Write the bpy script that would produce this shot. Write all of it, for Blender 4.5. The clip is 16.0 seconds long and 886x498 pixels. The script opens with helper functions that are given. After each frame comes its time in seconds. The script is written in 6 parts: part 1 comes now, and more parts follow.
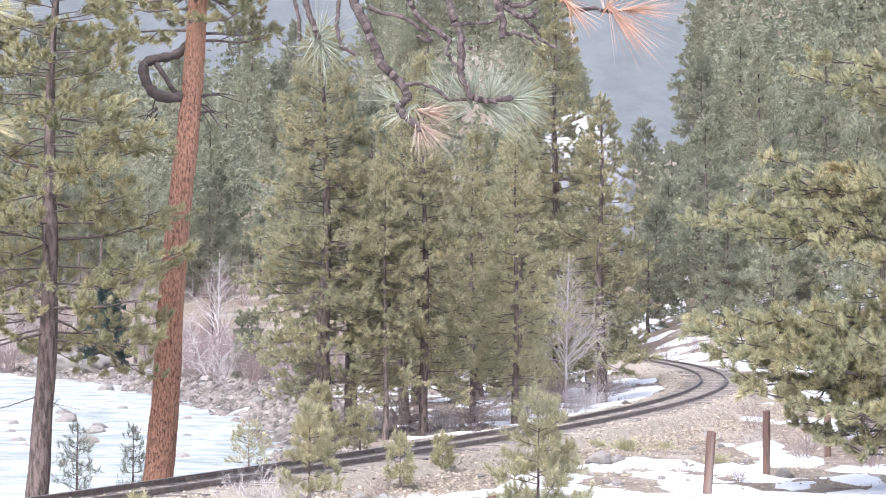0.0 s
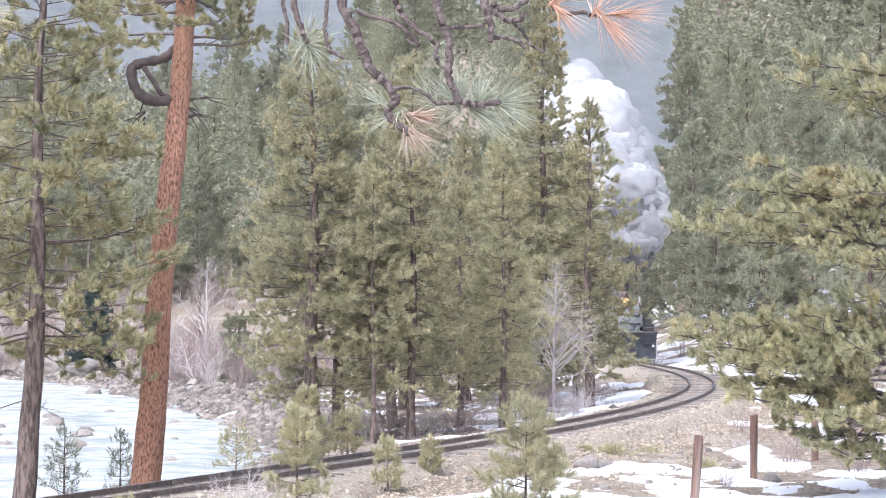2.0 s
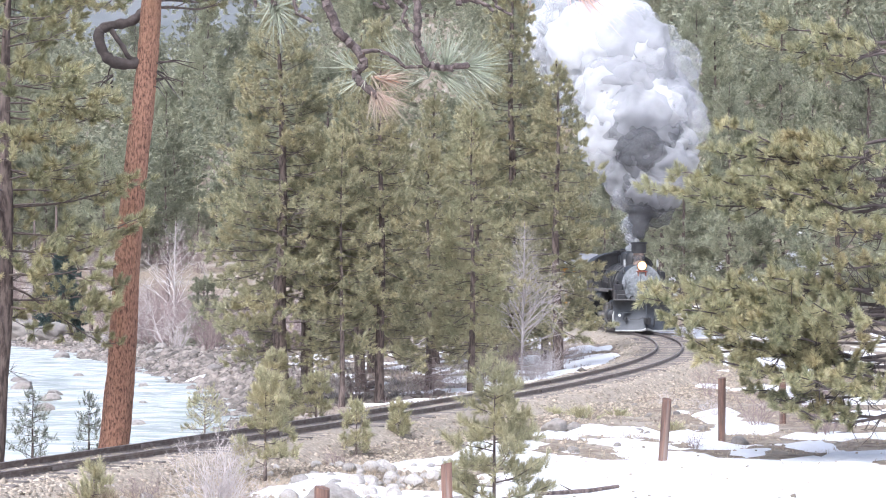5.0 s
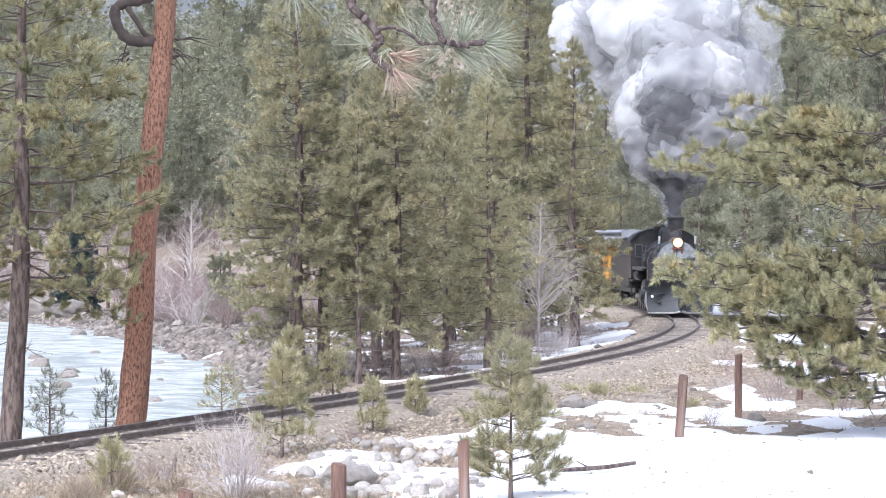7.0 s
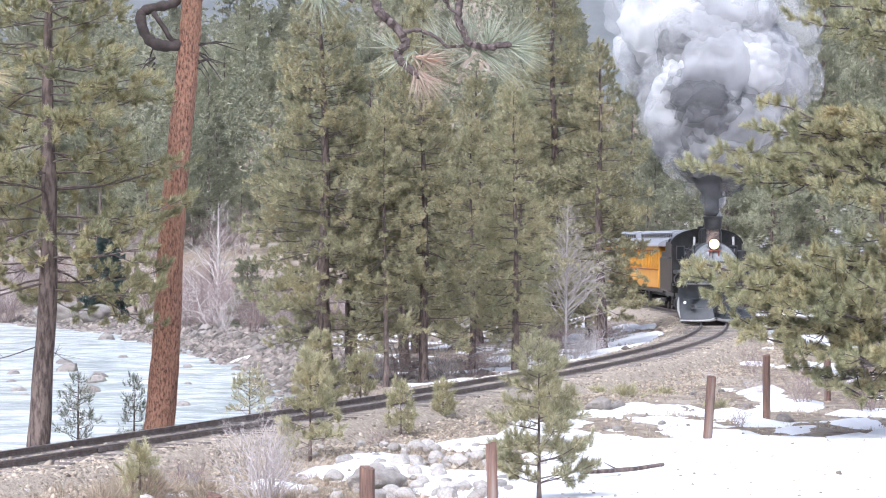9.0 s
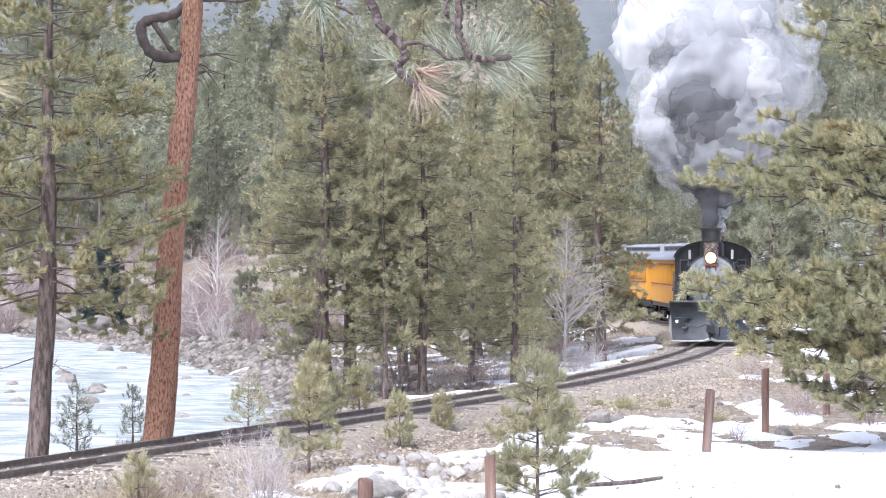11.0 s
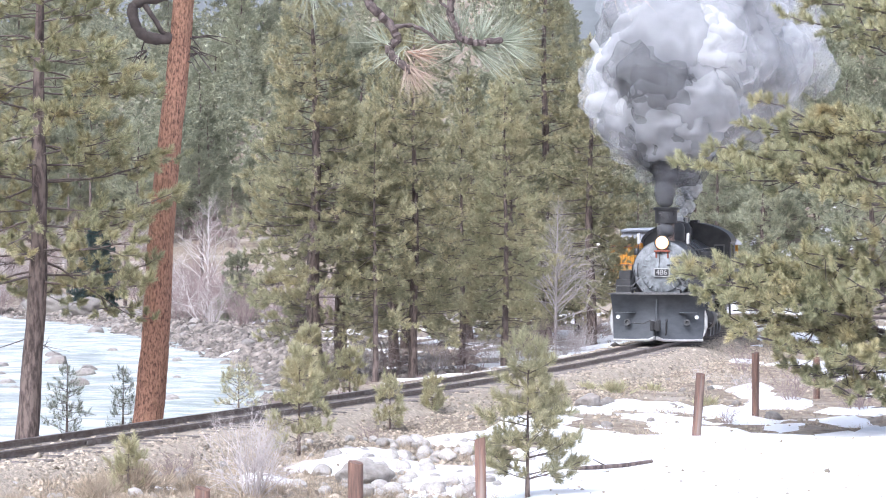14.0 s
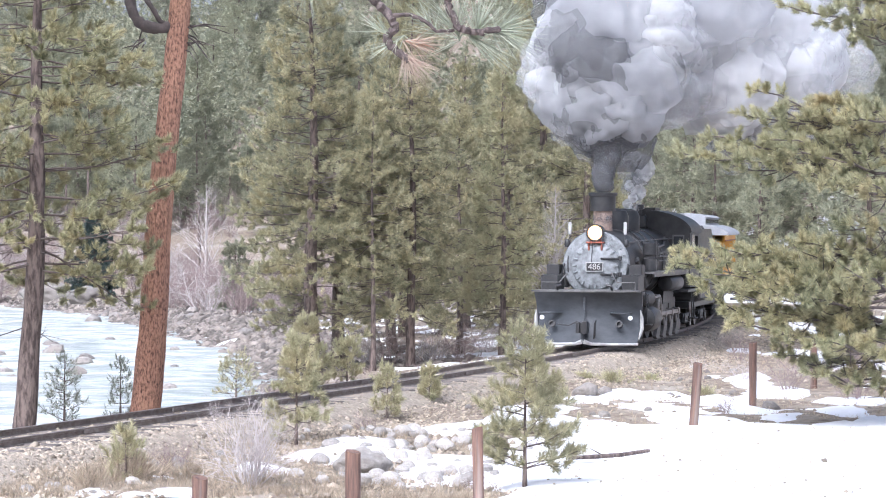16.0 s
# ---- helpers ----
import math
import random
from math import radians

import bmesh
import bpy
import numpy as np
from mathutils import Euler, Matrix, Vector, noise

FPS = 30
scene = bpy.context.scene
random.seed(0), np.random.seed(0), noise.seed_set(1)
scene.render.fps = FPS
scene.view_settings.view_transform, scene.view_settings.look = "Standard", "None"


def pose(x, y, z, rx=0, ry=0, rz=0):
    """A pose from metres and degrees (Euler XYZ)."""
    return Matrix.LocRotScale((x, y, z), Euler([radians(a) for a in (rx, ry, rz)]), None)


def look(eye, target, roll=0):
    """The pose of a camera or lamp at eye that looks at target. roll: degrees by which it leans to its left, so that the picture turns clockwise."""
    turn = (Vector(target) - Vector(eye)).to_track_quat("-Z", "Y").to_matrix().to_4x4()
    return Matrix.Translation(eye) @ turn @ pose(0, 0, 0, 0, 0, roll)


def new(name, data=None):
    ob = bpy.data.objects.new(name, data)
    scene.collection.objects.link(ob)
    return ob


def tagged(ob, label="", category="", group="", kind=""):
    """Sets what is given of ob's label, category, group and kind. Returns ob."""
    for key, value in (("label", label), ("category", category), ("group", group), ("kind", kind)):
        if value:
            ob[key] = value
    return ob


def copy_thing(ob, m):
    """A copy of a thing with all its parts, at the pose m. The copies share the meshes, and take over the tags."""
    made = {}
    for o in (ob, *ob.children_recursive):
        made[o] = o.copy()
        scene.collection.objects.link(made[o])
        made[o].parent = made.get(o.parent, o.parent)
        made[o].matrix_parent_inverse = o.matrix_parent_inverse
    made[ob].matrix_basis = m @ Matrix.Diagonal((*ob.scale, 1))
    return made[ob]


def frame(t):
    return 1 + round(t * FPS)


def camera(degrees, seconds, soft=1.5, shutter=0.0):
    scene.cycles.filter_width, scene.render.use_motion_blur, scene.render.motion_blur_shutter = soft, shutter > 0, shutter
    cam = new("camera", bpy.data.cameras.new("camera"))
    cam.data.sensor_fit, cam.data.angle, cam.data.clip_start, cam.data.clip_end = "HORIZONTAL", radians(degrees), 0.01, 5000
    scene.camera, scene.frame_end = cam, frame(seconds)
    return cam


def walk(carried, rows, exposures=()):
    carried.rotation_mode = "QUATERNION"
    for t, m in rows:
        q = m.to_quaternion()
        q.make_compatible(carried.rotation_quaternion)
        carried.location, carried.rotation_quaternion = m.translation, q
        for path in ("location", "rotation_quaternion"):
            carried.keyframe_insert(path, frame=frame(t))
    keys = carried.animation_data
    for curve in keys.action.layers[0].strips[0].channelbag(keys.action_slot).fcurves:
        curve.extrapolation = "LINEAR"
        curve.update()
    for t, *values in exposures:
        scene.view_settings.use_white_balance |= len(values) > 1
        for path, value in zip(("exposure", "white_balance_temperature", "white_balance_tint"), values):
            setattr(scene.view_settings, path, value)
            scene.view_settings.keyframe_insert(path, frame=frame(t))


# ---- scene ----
EYE = 3.28  # the camera's height above the rail heads, which lie at z = 0
cam = camera(19.0, 16.0, 1.0)


def view(yaw, pitch, roll):
    return pose(0, 0, EYE, 0, 0, yaw) @ pose(0, 0, 0, 90 + pitch, 0, 0) @ pose(0, 0, 0, 0, 0, -roll)


# seconds, and the turn, tilt and roll of a camera held in the hand
LOOKS = (
    (0.0, 0.278, 0.980, -0.063),
    (0.5, 0.261, 1.115, -0.207),
    (1.0, 0.203, 1.144, -0.148),
    (1.5, 0.112, 1.124, -0.148),
    (2.0, 0.014, 1.065, -0.128),
    (2.5, -0.030, 0.937, 0.002),
    (3.0, -0.123, 0.803, -0.004),
    (3.5, -0.263, 0.681, 0.046),
    (4.0, -0.453, 0.556, 0.079),
    (6.3, -0.810, -0.097, -0.214),
    (6.5, -0.662, -0.147, -0.141),
    (7.0, -0.317, -0.226, 0.010),
    (7.5, -0.101, -0.268, 0.124),
    (8.0, 0.115, -0.273, 0.410),
    (8.5, 0.202, -0.267, 0.267),
    (9.0, 0.264, -0.168, 0.350),
    (11.5, 0.248, 0.107, 0.106),
    (12.0, 0.189, 0.055, 0.305),
    (12.5, 0.124, -0.001, 0.188),
    (13.0, 0.097, -0.083, 0.093),
    (13.5, 0.071, -0.180, 0.127),
    (14.0, 0.052, -0.269, -0.067),
    (14.5, 0.011, -0.314, -0.154),
    (15.0, -0.016, -0.385, -0.365),
    (15.5, 0.006, -0.472, -0.332),
    (16.0, 0.000, -0.501, -0.136),
)
walk(cam, [(t, view(a, b, c)) for t, a, b, c in LOOKS],
     exposures=[(0.0, 0.84, 5550, 14), (4.0, 0.76, 5500, 13), (6.5, 0.63, 5480, 13), (9.0, 0.60, 5470, 13), (11.5, 0.72, 5450, 13), (16.0, 0.76, 5450, 13)])

# ---- world and light: a bright overcast winter day ----
SUN_UP, SUN_TURN = radians(48), radians(205)
world = bpy.data.worlds.new("world")
scene.world = world
world.use_nodes = True
wn = world.node_tree.nodes
sky = wn.new("ShaderNodeTexSky")
sky.sky_type = "NISHITA"
sky.sun_disc = False
sky.sun_elevation, sky.sun_rotation = SUN_UP, SUN_TURN
sky.air_density, sky.dust_density, sky.ozone_density = 1.0, 8.0, 0.6
sky_soft = wn.new("ShaderNodeHueSaturation")
sky_soft.inputs["Saturation"].default_value = 0.6
world.node_tree.links.new(sky.outputs[0], sky_soft.inputs["Color"])
world.node_tree.links.new(sky_soft.outputs[0], wn["Background"].inputs[0])
wn["Background"].inputs[1].default_value = 0.15
sun = new("sun", bpy.data.lights.new("sun", "SUN"))
sun.data.energy, sun.data.angle, sun.data.color = 1.2, radians(22), (1.0, 0.98, 0.95)
sun.matrix_world = look((60 * math.sin(SUN_TURN), 60 * math.cos(SUN_TURN), 60 * math.tan(SUN_UP)), (0, 0, 0))


# ---- materials ----
def material(name, colour, rough=0.8, metal=0.0, second=None, scale=6.0, spread=(0.35, 0.65), bump=0.0, bump_scale=40.0,
             island=0.0, random_object=0.0, emission=None, strength=0.0, translucent=0.0, stretch=(1, 1, 1), third=None, third_scale=1.0):
    """A surface with two colours mixed by noise, a second, larger mix, variation from piece to piece, and fine relief."""
    m = bpy.data.materials.new(name)
    m.use_nodes = True
    n, l = m.node_tree.nodes, m.node_tree.links
    b = n["Principled BSDF"]
    b.inputs["Roughness"].default_value, b.inputs["Metallic"].default_value = rough, metal
    b.inputs["Base Color"].default_value = (*colour, 1)
    co = n.new("ShaderNodeTexCoord")
    mp = n.new("ShaderNodeMapping")
    mp.inputs["Scale"].default_value = stretch
    l.new(co.outputs["Object"], mp.inputs[0])
    out = None

    def mixed(a, other, size, detail, lo, hi):
        t = n.new("ShaderNodeTexNoise")
        t.inputs["Scale"].default_value, t.inputs["Detail"].default_value, t.inputs["Roughness"].default_value = size, detail, 0.65
        l.new(mp.outputs[0], t.inputs["Vector"])
        r = n.new("ShaderNodeMapRange")
        r.inputs["From Min"].default_value, r.inputs["From Max"].default_value = lo, hi
        l.new(t.outputs[0], r.inputs[0])
        x = n.new("ShaderNodeMix")
        x.data_type = "RGBA"
        l.new(r.outputs[0], x.inputs[0])
        if isinstance(a, tuple):
            x.inputs[6].default_value = (*a, 1)
        else:
            l.new(a, x.inputs[6])
        x.inputs[7].default_value = (*other, 1)
        return x.outputs[2]

    out = colour
    if second:
        out = mixed(out, second, scale, 6, *spread)
    if third:
        out = mixed(out, third, third_scale, 3, 0.5, 0.75)
    for amount, kind in ((island, "ShaderNodeNewGeometry"), (random_object, "ShaderNodeObjectInfo")):
        if amount:
            g = n.new(kind)
            r = n.new("ShaderNodeMapRange")
            r.inputs["To Min"].default_value, r.inputs["To Max"].default_value = 1 - amount, 1 + amount
            l.new(g.outputs["Random Per Island" if amount == island and kind == "ShaderNodeNewGeometry" else "Random"], r.inputs[0])
            h = n.new("ShaderNodeHueSaturation")
            l.new(r.outputs[0], h.inputs["Value"])
            if isinstance(out, tuple):
                h.inputs["Color"].default_value = (*out, 1)
            else:
                l.new(out, h.inputs["Color"])
            out = h.outputs[0]
    if not isinstance(out, tuple):
        l.new(out, b.inputs["Base Color"])
    if bump:
        t = n.new("ShaderNodeTexNoise")
        t.inputs["Scale"].default_value, t.inputs["Detail"].default_value = bump_scale, 5
        l.new(mp.outputs[0], t.inputs["Vector"])
        u = n.new("ShaderNodeBump")
        u.inputs["Strength"].default_value, u.inputs["Distance"].default_value = 0.8, bump
        l.new(t.outputs[0], u.inputs["Height"])
        l.new(u.outputs[0], b.inputs["Normal"])
    if emission:
        b.inputs["Emission Color"].default_value = (*emission, 1)
        b.inputs["Emission Strength"].default_value = strength
    if translucent:
        tr = n.new("ShaderNodeBsdfTranslucent")
        mx = n.new("ShaderNodeMixShader")
        mx.inputs[0].default_value = translucent
        if isinstance(out, tuple):
            tr.inputs[0].default_value = (*out, 1)
        else:
            l.new(out, tr.inputs[0])
        l.new(b.outputs[0], mx.inputs[1])
        l.new(tr.outputs[0], mx.inputs[2])
        l.new(mx.outputs[0], n["Material Output"].inputs[0])
    return m


M_GROUND = material("soil_and_dry_grass", (0.33, 0.27, 0.205), 0.95, second=(0.16, 0.122, 0.09), scale=4.5, bump=0.06, bump_scale=14, third=(0.44, 0.395, 0.335), third_scale=0.5)
M_BALLAST = material("ballast_gravel", (0.43, 0.37, 0.295), 0.95, second=(0.26, 0.215, 0.17), scale=9, bump=0.05, bump_scale=22)
M_STONE = material("gravel_stone", (0.43, 0.365, 0.285), 0.9, second=(0.29, 0.24, 0.185), scale=7, bump=0.01, bump_scale=30, island=0.45)
M_BANK = material("broken_bank_rock", (0.26, 0.225, 0.195), 0.9, second=(0.15, 0.128, 0.11), scale=5, bump=0.02, bump_scale=20, island=0.5)
M_BOULDER = material("river_boulder", (0.31, 0.285, 0.26), 0.85, second=(0.18, 0.16, 0.143), scale=2.5, bump=0.03, bump_scale=14, random_object=0.25, third=(0.30, 0.26, 0.23), third_scale=0.9)
M_COBBLE = material("pale_cobble", (0.47, 0.44, 0.405), 0.85, second=(0.31, 0.28, 0.255), scale=5, bump=0.015, bump_scale=20, random_object=0.25)
M_SNOW = material("old_snow", (0.80, 0.80, 0.82), 0.6, second=(0.70, 0.69, 0.69), scale=1.5, bump=0.03, bump_scale=5)
# pale base colours stand in for the sky's reflection, beside white ripples
M_WATER = material("milky_river_water", (0.42, 0.455, 0.425), 0.22, second=(0.70, 0.72, 0.69), scale=0.9, spread=(0.38, 0.58), bump=0.20, bump_scale=2.2, stretch=(0.5, 0.8, 1))
M_RAIL = material("rail_steel", (0.25, 0.225, 0.215), 0.45, metal=0.45, second=(0.15, 0.115, 0.10), scale=8)
M_TIE = material("weathered_tie", (0.22, 0.19, 0.17), 0.9, second=(0.13, 0.11, 0.10), scale=5, bump=0.01, bump_scale=60, random_object=0.3)
M_PONDEROSA = material("orange_plated_bark", (0.45, 0.245, 0.165), 0.95, second=(0.105, 0.052, 0.038), scale=30, spread=(0.44, 0.64), bump=0.08, bump_scale=26, stretch=(1, 1, 0.38), third=(0.42, 0.24, 0.15), third_scale=1.6)
M_BARK = material("grey_brown_bark", (0.20, 0.155, 0.135), 0.95, second=(0.065, 0.048, 0.043), scale=13, spread=(0.42, 0.6), bump=0.05, bump_scale=13, stretch=(1, 1, 0.25))
M_TWIG = material("dark_twig", (0.11, 0.085, 0.075), 0.95, second=(0.19, 0.155, 0.14), scale=12)
M_TWIG_NEAR = material("scaly_brown_twig", (0.17, 0.135, 0.125), 0.95, second=(0.075, 0.058, 0.055), scale=70, spread=(0.40, 0.6), bump=0.004, bump_scale=160)
M_DEADWOOD = material("dark_dead_wood", (0.075, 0.060, 0.055), 0.95, second=(0.13, 0.105, 0.095), scale=6, bump=0.02, bump_scale=14)
M_NEEDLE = material("pine_needles", (0.46, 0.42, 0.255), 0.55, second=(0.35, 0.345, 0.225), scale=0.9, island=0.4, translucent=0.3, third=(0.51, 0.445, 0.265), third_scale=0.6)
M_NEEDLE_SUN = material("yellow_green_needles", (0.49, 0.45, 0.265), 0.55, second=(0.36, 0.365, 0.225), scale=1.4, island=0.45, translucent=0.3, third=(0.55, 0.465, 0.265), third_scale=0.9)
M_NEEDLE_PALE = material("yellowing_pine_needles", (0.54, 0.48, 0.30), 0.6, second=(0.43, 0.43, 0.27), scale=1.0, island=0.3, translucent=0.3)
M_NEEDLE_WEAK = material("sparse_grey_green_needles", (0.36, 0.37, 0.28), 0.6, second=(0.30, 0.31, 0.24), scale=3, island=0.3, translucent=0.35)
# greyer than the near needles: distance haze is put into this colour
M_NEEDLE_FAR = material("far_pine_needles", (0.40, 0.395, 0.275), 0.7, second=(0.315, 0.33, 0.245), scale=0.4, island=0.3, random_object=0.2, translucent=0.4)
M_SPRUCE = material("blue_spruce_needles", (0.095, 0.135, 0.125), 0.6, second=(0.065, 0.095, 0.09), scale=1.0, island=0.3, translucent=0.2)
M_NEEDLE_NEAR = material("silvery_green_needles", (0.40, 0.43, 0.32), 0.5, second=(0.52, 0.54, 0.43), scale=8, island=0.25, translucent=0.35)
M_NEEDLE_DEAD = material("dead_orange_needles", (0.60, 0.36, 0.25), 0.6, second=(0.64, 0.46, 0.36), scale=9, island=0.25, translucent=0.3)
M_NEEDLE_TAN = material("withered_tan_needles", (0.54, 0.42, 0.34), 0.6, second=(0.48, 0.43, 0.33), scale=9, island=0.25, translucent=0.3)
M_BARE = material("bare_whitish_twigs", (0.56, 0.51, 0.49), 0.9, second=(0.40, 0.355, 0.34), scale=4)
M_SHRUB = material("purple_grey_shrub_twigs", (0.23, 0.17, 0.16), 0.95, second=(0.31, 0.255, 0.24), scale=1.5, island=0.3)
M_GRASS = material("dry_straw_grass", (0.47, 0.39, 0.29), 0.9, second=(0.33, 0.265, 0.20), scale=3, island=0.3, translucent=0.2)
M_POST = material("rust_red_weathered_post", (0.25, 0.145, 0.105), 0.9, second=(0.085, 0.055, 0.047), scale=22, bump=0.02, bump_scale=30, stretch=(1, 1, 0.07), random_object=0.2, third=(0.36, 0.29, 0.25), third_scale=5)
M_BLACK = material("sooty_black_iron", (0.018, 0.018, 0.020), 0.42, second=(0.045, 0.043, 0.043), scale=3, bump=0.004, bump_scale=25)
M_PLOW = material("worn_grey_black_plow_steel", (0.036, 0.040, 0.047), 0.5, second=(0.065, 0.070, 0.078), scale=2.2, bump=0.004, bump_scale=20, stretch=(1, 1, 2))
M_SILVER = material("graphite_silver_smokebox", (0.31, 0.325, 0.335), 0.55, metal=0.2, second=(0.15, 0.155, 0.16), scale=5, bump=0.004, bump_scale=20)
M_GREY = material("dusty_dark_grey_iron", (0.085, 0.083, 0.082), 0.5, metal=0.3, second=(0.17, 0.16, 0.155), scale=4, bump=0.005, bump_scale=25)
M_STEEL = material("bare_rod_steel", (0.42, 0.41, 0.40), 0.45, metal=0.7, second=(0.22, 0.20, 0.18), scale=6)
M_STACK = material("rusty_stack_iron", (0.44, 0.33, 0.27), 0.6, metal=0.3, second=(0.16, 0.11, 0.09), scale=4)
M_WHITE = material("white_paint", (0.46, 0.46, 0.45), 0.6, second=(0.32, 0.31, 0.30), scale=5)
M_RED = material("red_brown_paint", (0.30, 0.09, 0.05), 0.5, second=(0.2, 0.06, 0.04), scale=6)
M_YELLOW = material("coach_yellow_paint", (0.70, 0.33, 0.035), 0.5, second=(0.60, 0.28, 0.035), scale=1.2, bump=0.002, bump_scale=40)
M_ROOF = material("silver_grey_coach_roof", (0.42, 0.43, 0.45), 0.55, metal=0.3, second=(0.30, 0.30, 0.32), scale=1.5)
M_GLASS = material("dark_window_glass", (0.03, 0.035, 0.04), 0.08, second=(0.05, 0.05, 0.055), scale=1)
M_LAMP = material("lit_headlight_lens", (0.45, 0.3, 0.15), 0.3, emission=(1.0, 0.50, 0.16), strength=2.7)
M_MARK = material("small_white_lamp", (0.85, 0.85, 0.83), 0.3, emission=(1.0, 0.98, 0.92), strength=0.35)


def smoke_material(name, colour, second, thick):
    """Thin drifting smoke: every layer lets part of the light through, so that it thickens where layers overlap."""
    m = material(name, colour, 1.0, second=second, scale=0.6, translucent=0.5)
    n, l = m.node_tree.nodes, m.node_tree.links
    body = n["Material Output"].inputs[0].links[0].from_socket
    n["Principled BSDF"].inputs["Specular IOR Level"].default_value = 0.0
    t = n.new("ShaderNodeTexNoise")
    t.inputs["Scale"].default_value, t.inputs["Detail"].default_value, t.inputs["Roughness"].default_value = 0.8, 3, 0.5
    l.new(n["Texture Coordinate"].outputs["Object"], t.inputs["Vector"])
    r = n.new("ShaderNodeMapRange")
    r.inputs["From Min"].default_value, r.inputs["From Max"].default_value = 0.36, 0.66
    r.inputs["To Min"].default_value, r.inputs["To Max"].default_value = thick[0], thick[1]
    l.new(t.outputs[0], r.inputs[0])
    clear, mix = n.new("ShaderNodeBsdfTransparent"), n.new("ShaderNodeMixShader")
    l.new(r.outputs[0], mix.inputs[0])
    l.new(clear.outputs[0], mix.inputs[1])
    l.new(body, mix.inputs[2])
    l.new(mix.outputs[0], n["Material Output"].inputs[0])
    return m


M_SMOKE = smoke_material("white_steam_and_smoke", (0.985, 0.985, 0.985), (0.95, 0.95, 0.955), (0.40, 0.54))
M_SMOKE_GREY = smoke_material("grey_coal_smoke", (0.74, 0.74, 0.755), (0.62, 0.62, 0.64), (0.36, 0.50))
M_SMOKE_DARK = smoke_material("dark_coal_smoke", (0.22, 0.22, 0.23), (0.32, 0.32, 0.33), (0.30, 0.48))
M_SMOKE_THIN = smoke_material("thin_pale_steam", (0.93, 0.93, 0.94), (0.88, 0.88, 0.90), (0.10, 0.24))
# the haze of distance is mixed into the mountain's base colours
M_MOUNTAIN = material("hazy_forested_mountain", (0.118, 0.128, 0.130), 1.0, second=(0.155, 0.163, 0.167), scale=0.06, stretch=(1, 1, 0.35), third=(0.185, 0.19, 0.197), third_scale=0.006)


# ---- helpers for shapes ----
class Geo:
    """Collects vertices and faces of one mesh."""

    def __init__(self):
        self.v, self.f, self.count = [], [], 0

    def add(self, verts, faces):
        k = self.count
        self.v += [tuple(p) for p in verts]
        self.f += [tuple(i + k for i in q) for q in faces]
        self.count += len(verts)
        return self

    def box(self, c, size, turn=None, bevel=0.012):
        h = [s / 2 for s in size]
        b = min(bevel, *[0.45 * a for a in h])
        verts, bm = [], bmesh.new()
        for sx in (-1, 1):
            for sy in (-1, 1):
                for sz in (-1, 1):
                    for k in range(3):
                        p = [sx * h[0], sy * h[1], sz * h[2]]
                        for j in range(3):
                            if j != k:
                                p[j] -= math.copysign(b, p[j])
                        bm.verts.new(p)
        bmesh.ops.convex_hull(bm, input=bm.verts)
        bm.verts.index_update()
        m = Matrix.Translation(c) @ (turn or Matrix())
        self.add([m @ v.co for v in bm.verts], [[v.index for v in f.verts] for f in bm.faces])
        bm.free()
        return self

    def lathe(self, origin, axis, profile, n=24):
        """Turned body: profile of (distance along the axis, radius)."""
        q = Vector(axis).to_track_quat("Z", "Y").to_matrix()
        verts, faces = [], []
        for s, r in profile:
            for i in range(n):
                a = 2 * math.pi * i / n
                verts.append(Vector(origin) + q @ Vector((r * math.cos(a), r * math.sin(a), s)))
        for k in range(len(profile) - 1):
            for i in range(n):
                j = (i + 1) % n
                faces.append((k * n + i, k * n + j, k * n + n + j, k * n + n + i))
        faces.append(tuple(range(n))[::-1])
        faces.append(tuple(range((len(profile) - 1) * n, len(profile) * n)))
        return self.add(verts, faces)

    def tube(self, pts, radii, n=6):
        """A limb or pipe along points, with a radius at each."""
        pts = [Vector(p) for p in pts]
        verts, faces, q, last = [], [], None, None
        for k, p in enumerate(pts):
            d = (pts[min(k + 1, len(pts) - 1)] - pts[max(k - 1, 0)]).normalized()
            if d.length < 0.5:
                d = last or Vector((0, 0, 1))
            q = last.rotation_difference(d) @ q if last else d.to_track_quat("Z", "Y")
            last = d
            r = radii[k] if isinstance(radii, (list, tuple)) else radii
            for i in range(n):
                a = 2 * math.pi * i / n
                verts.append(p + q @ Vector((r * math.cos(a), r * math.sin(a), 0)))
        for k in range(len(pts) - 1):
            for i in range(n):
                j = (i + 1) % n
                faces.append((k * n + i, k * n + j, k * n + n + j, k * n + n + i))
        faces.append(tuple(range(n))[::-1])
        faces.append(tuple(range((len(pts) - 1) * n, len(pts) * n)))
        return self.add(verts, faces)

    def prism(self, outline, axis, lo, hi):
        """A flat outline of (a, b) pushed along an axis (0, 1 or 2) from lo to hi."""
        def place(a, b, c):
            return {0: (c, a, b), 1: (a, c, b), 2: (a, b, c)}[axis]
        k = len(outline)
        verts = [place(a, b, lo) for a, b in outline] + [place(a, b, hi) for a, b in outline]
        faces = [tuple(range(k))[::-1], tuple(range(k, 2 * k))]
        faces += [(i, (i + 1) % k, k + (i + 1) % k, k + i) for i in range(k)]
        return self.add(verts, faces)

    def mesh(self, name, smooth=True, angle=40):
        me = bpy.data.meshes.new(name)
        me.from_pydata(self.v, [], self.f)
        if smooth and self.f:
            me.polygons.foreach_set("use_smooth", [True] * len(me.polygons))
            me.set_sharp_from_angle(angle=radians(angle))
        me.update()
        return me


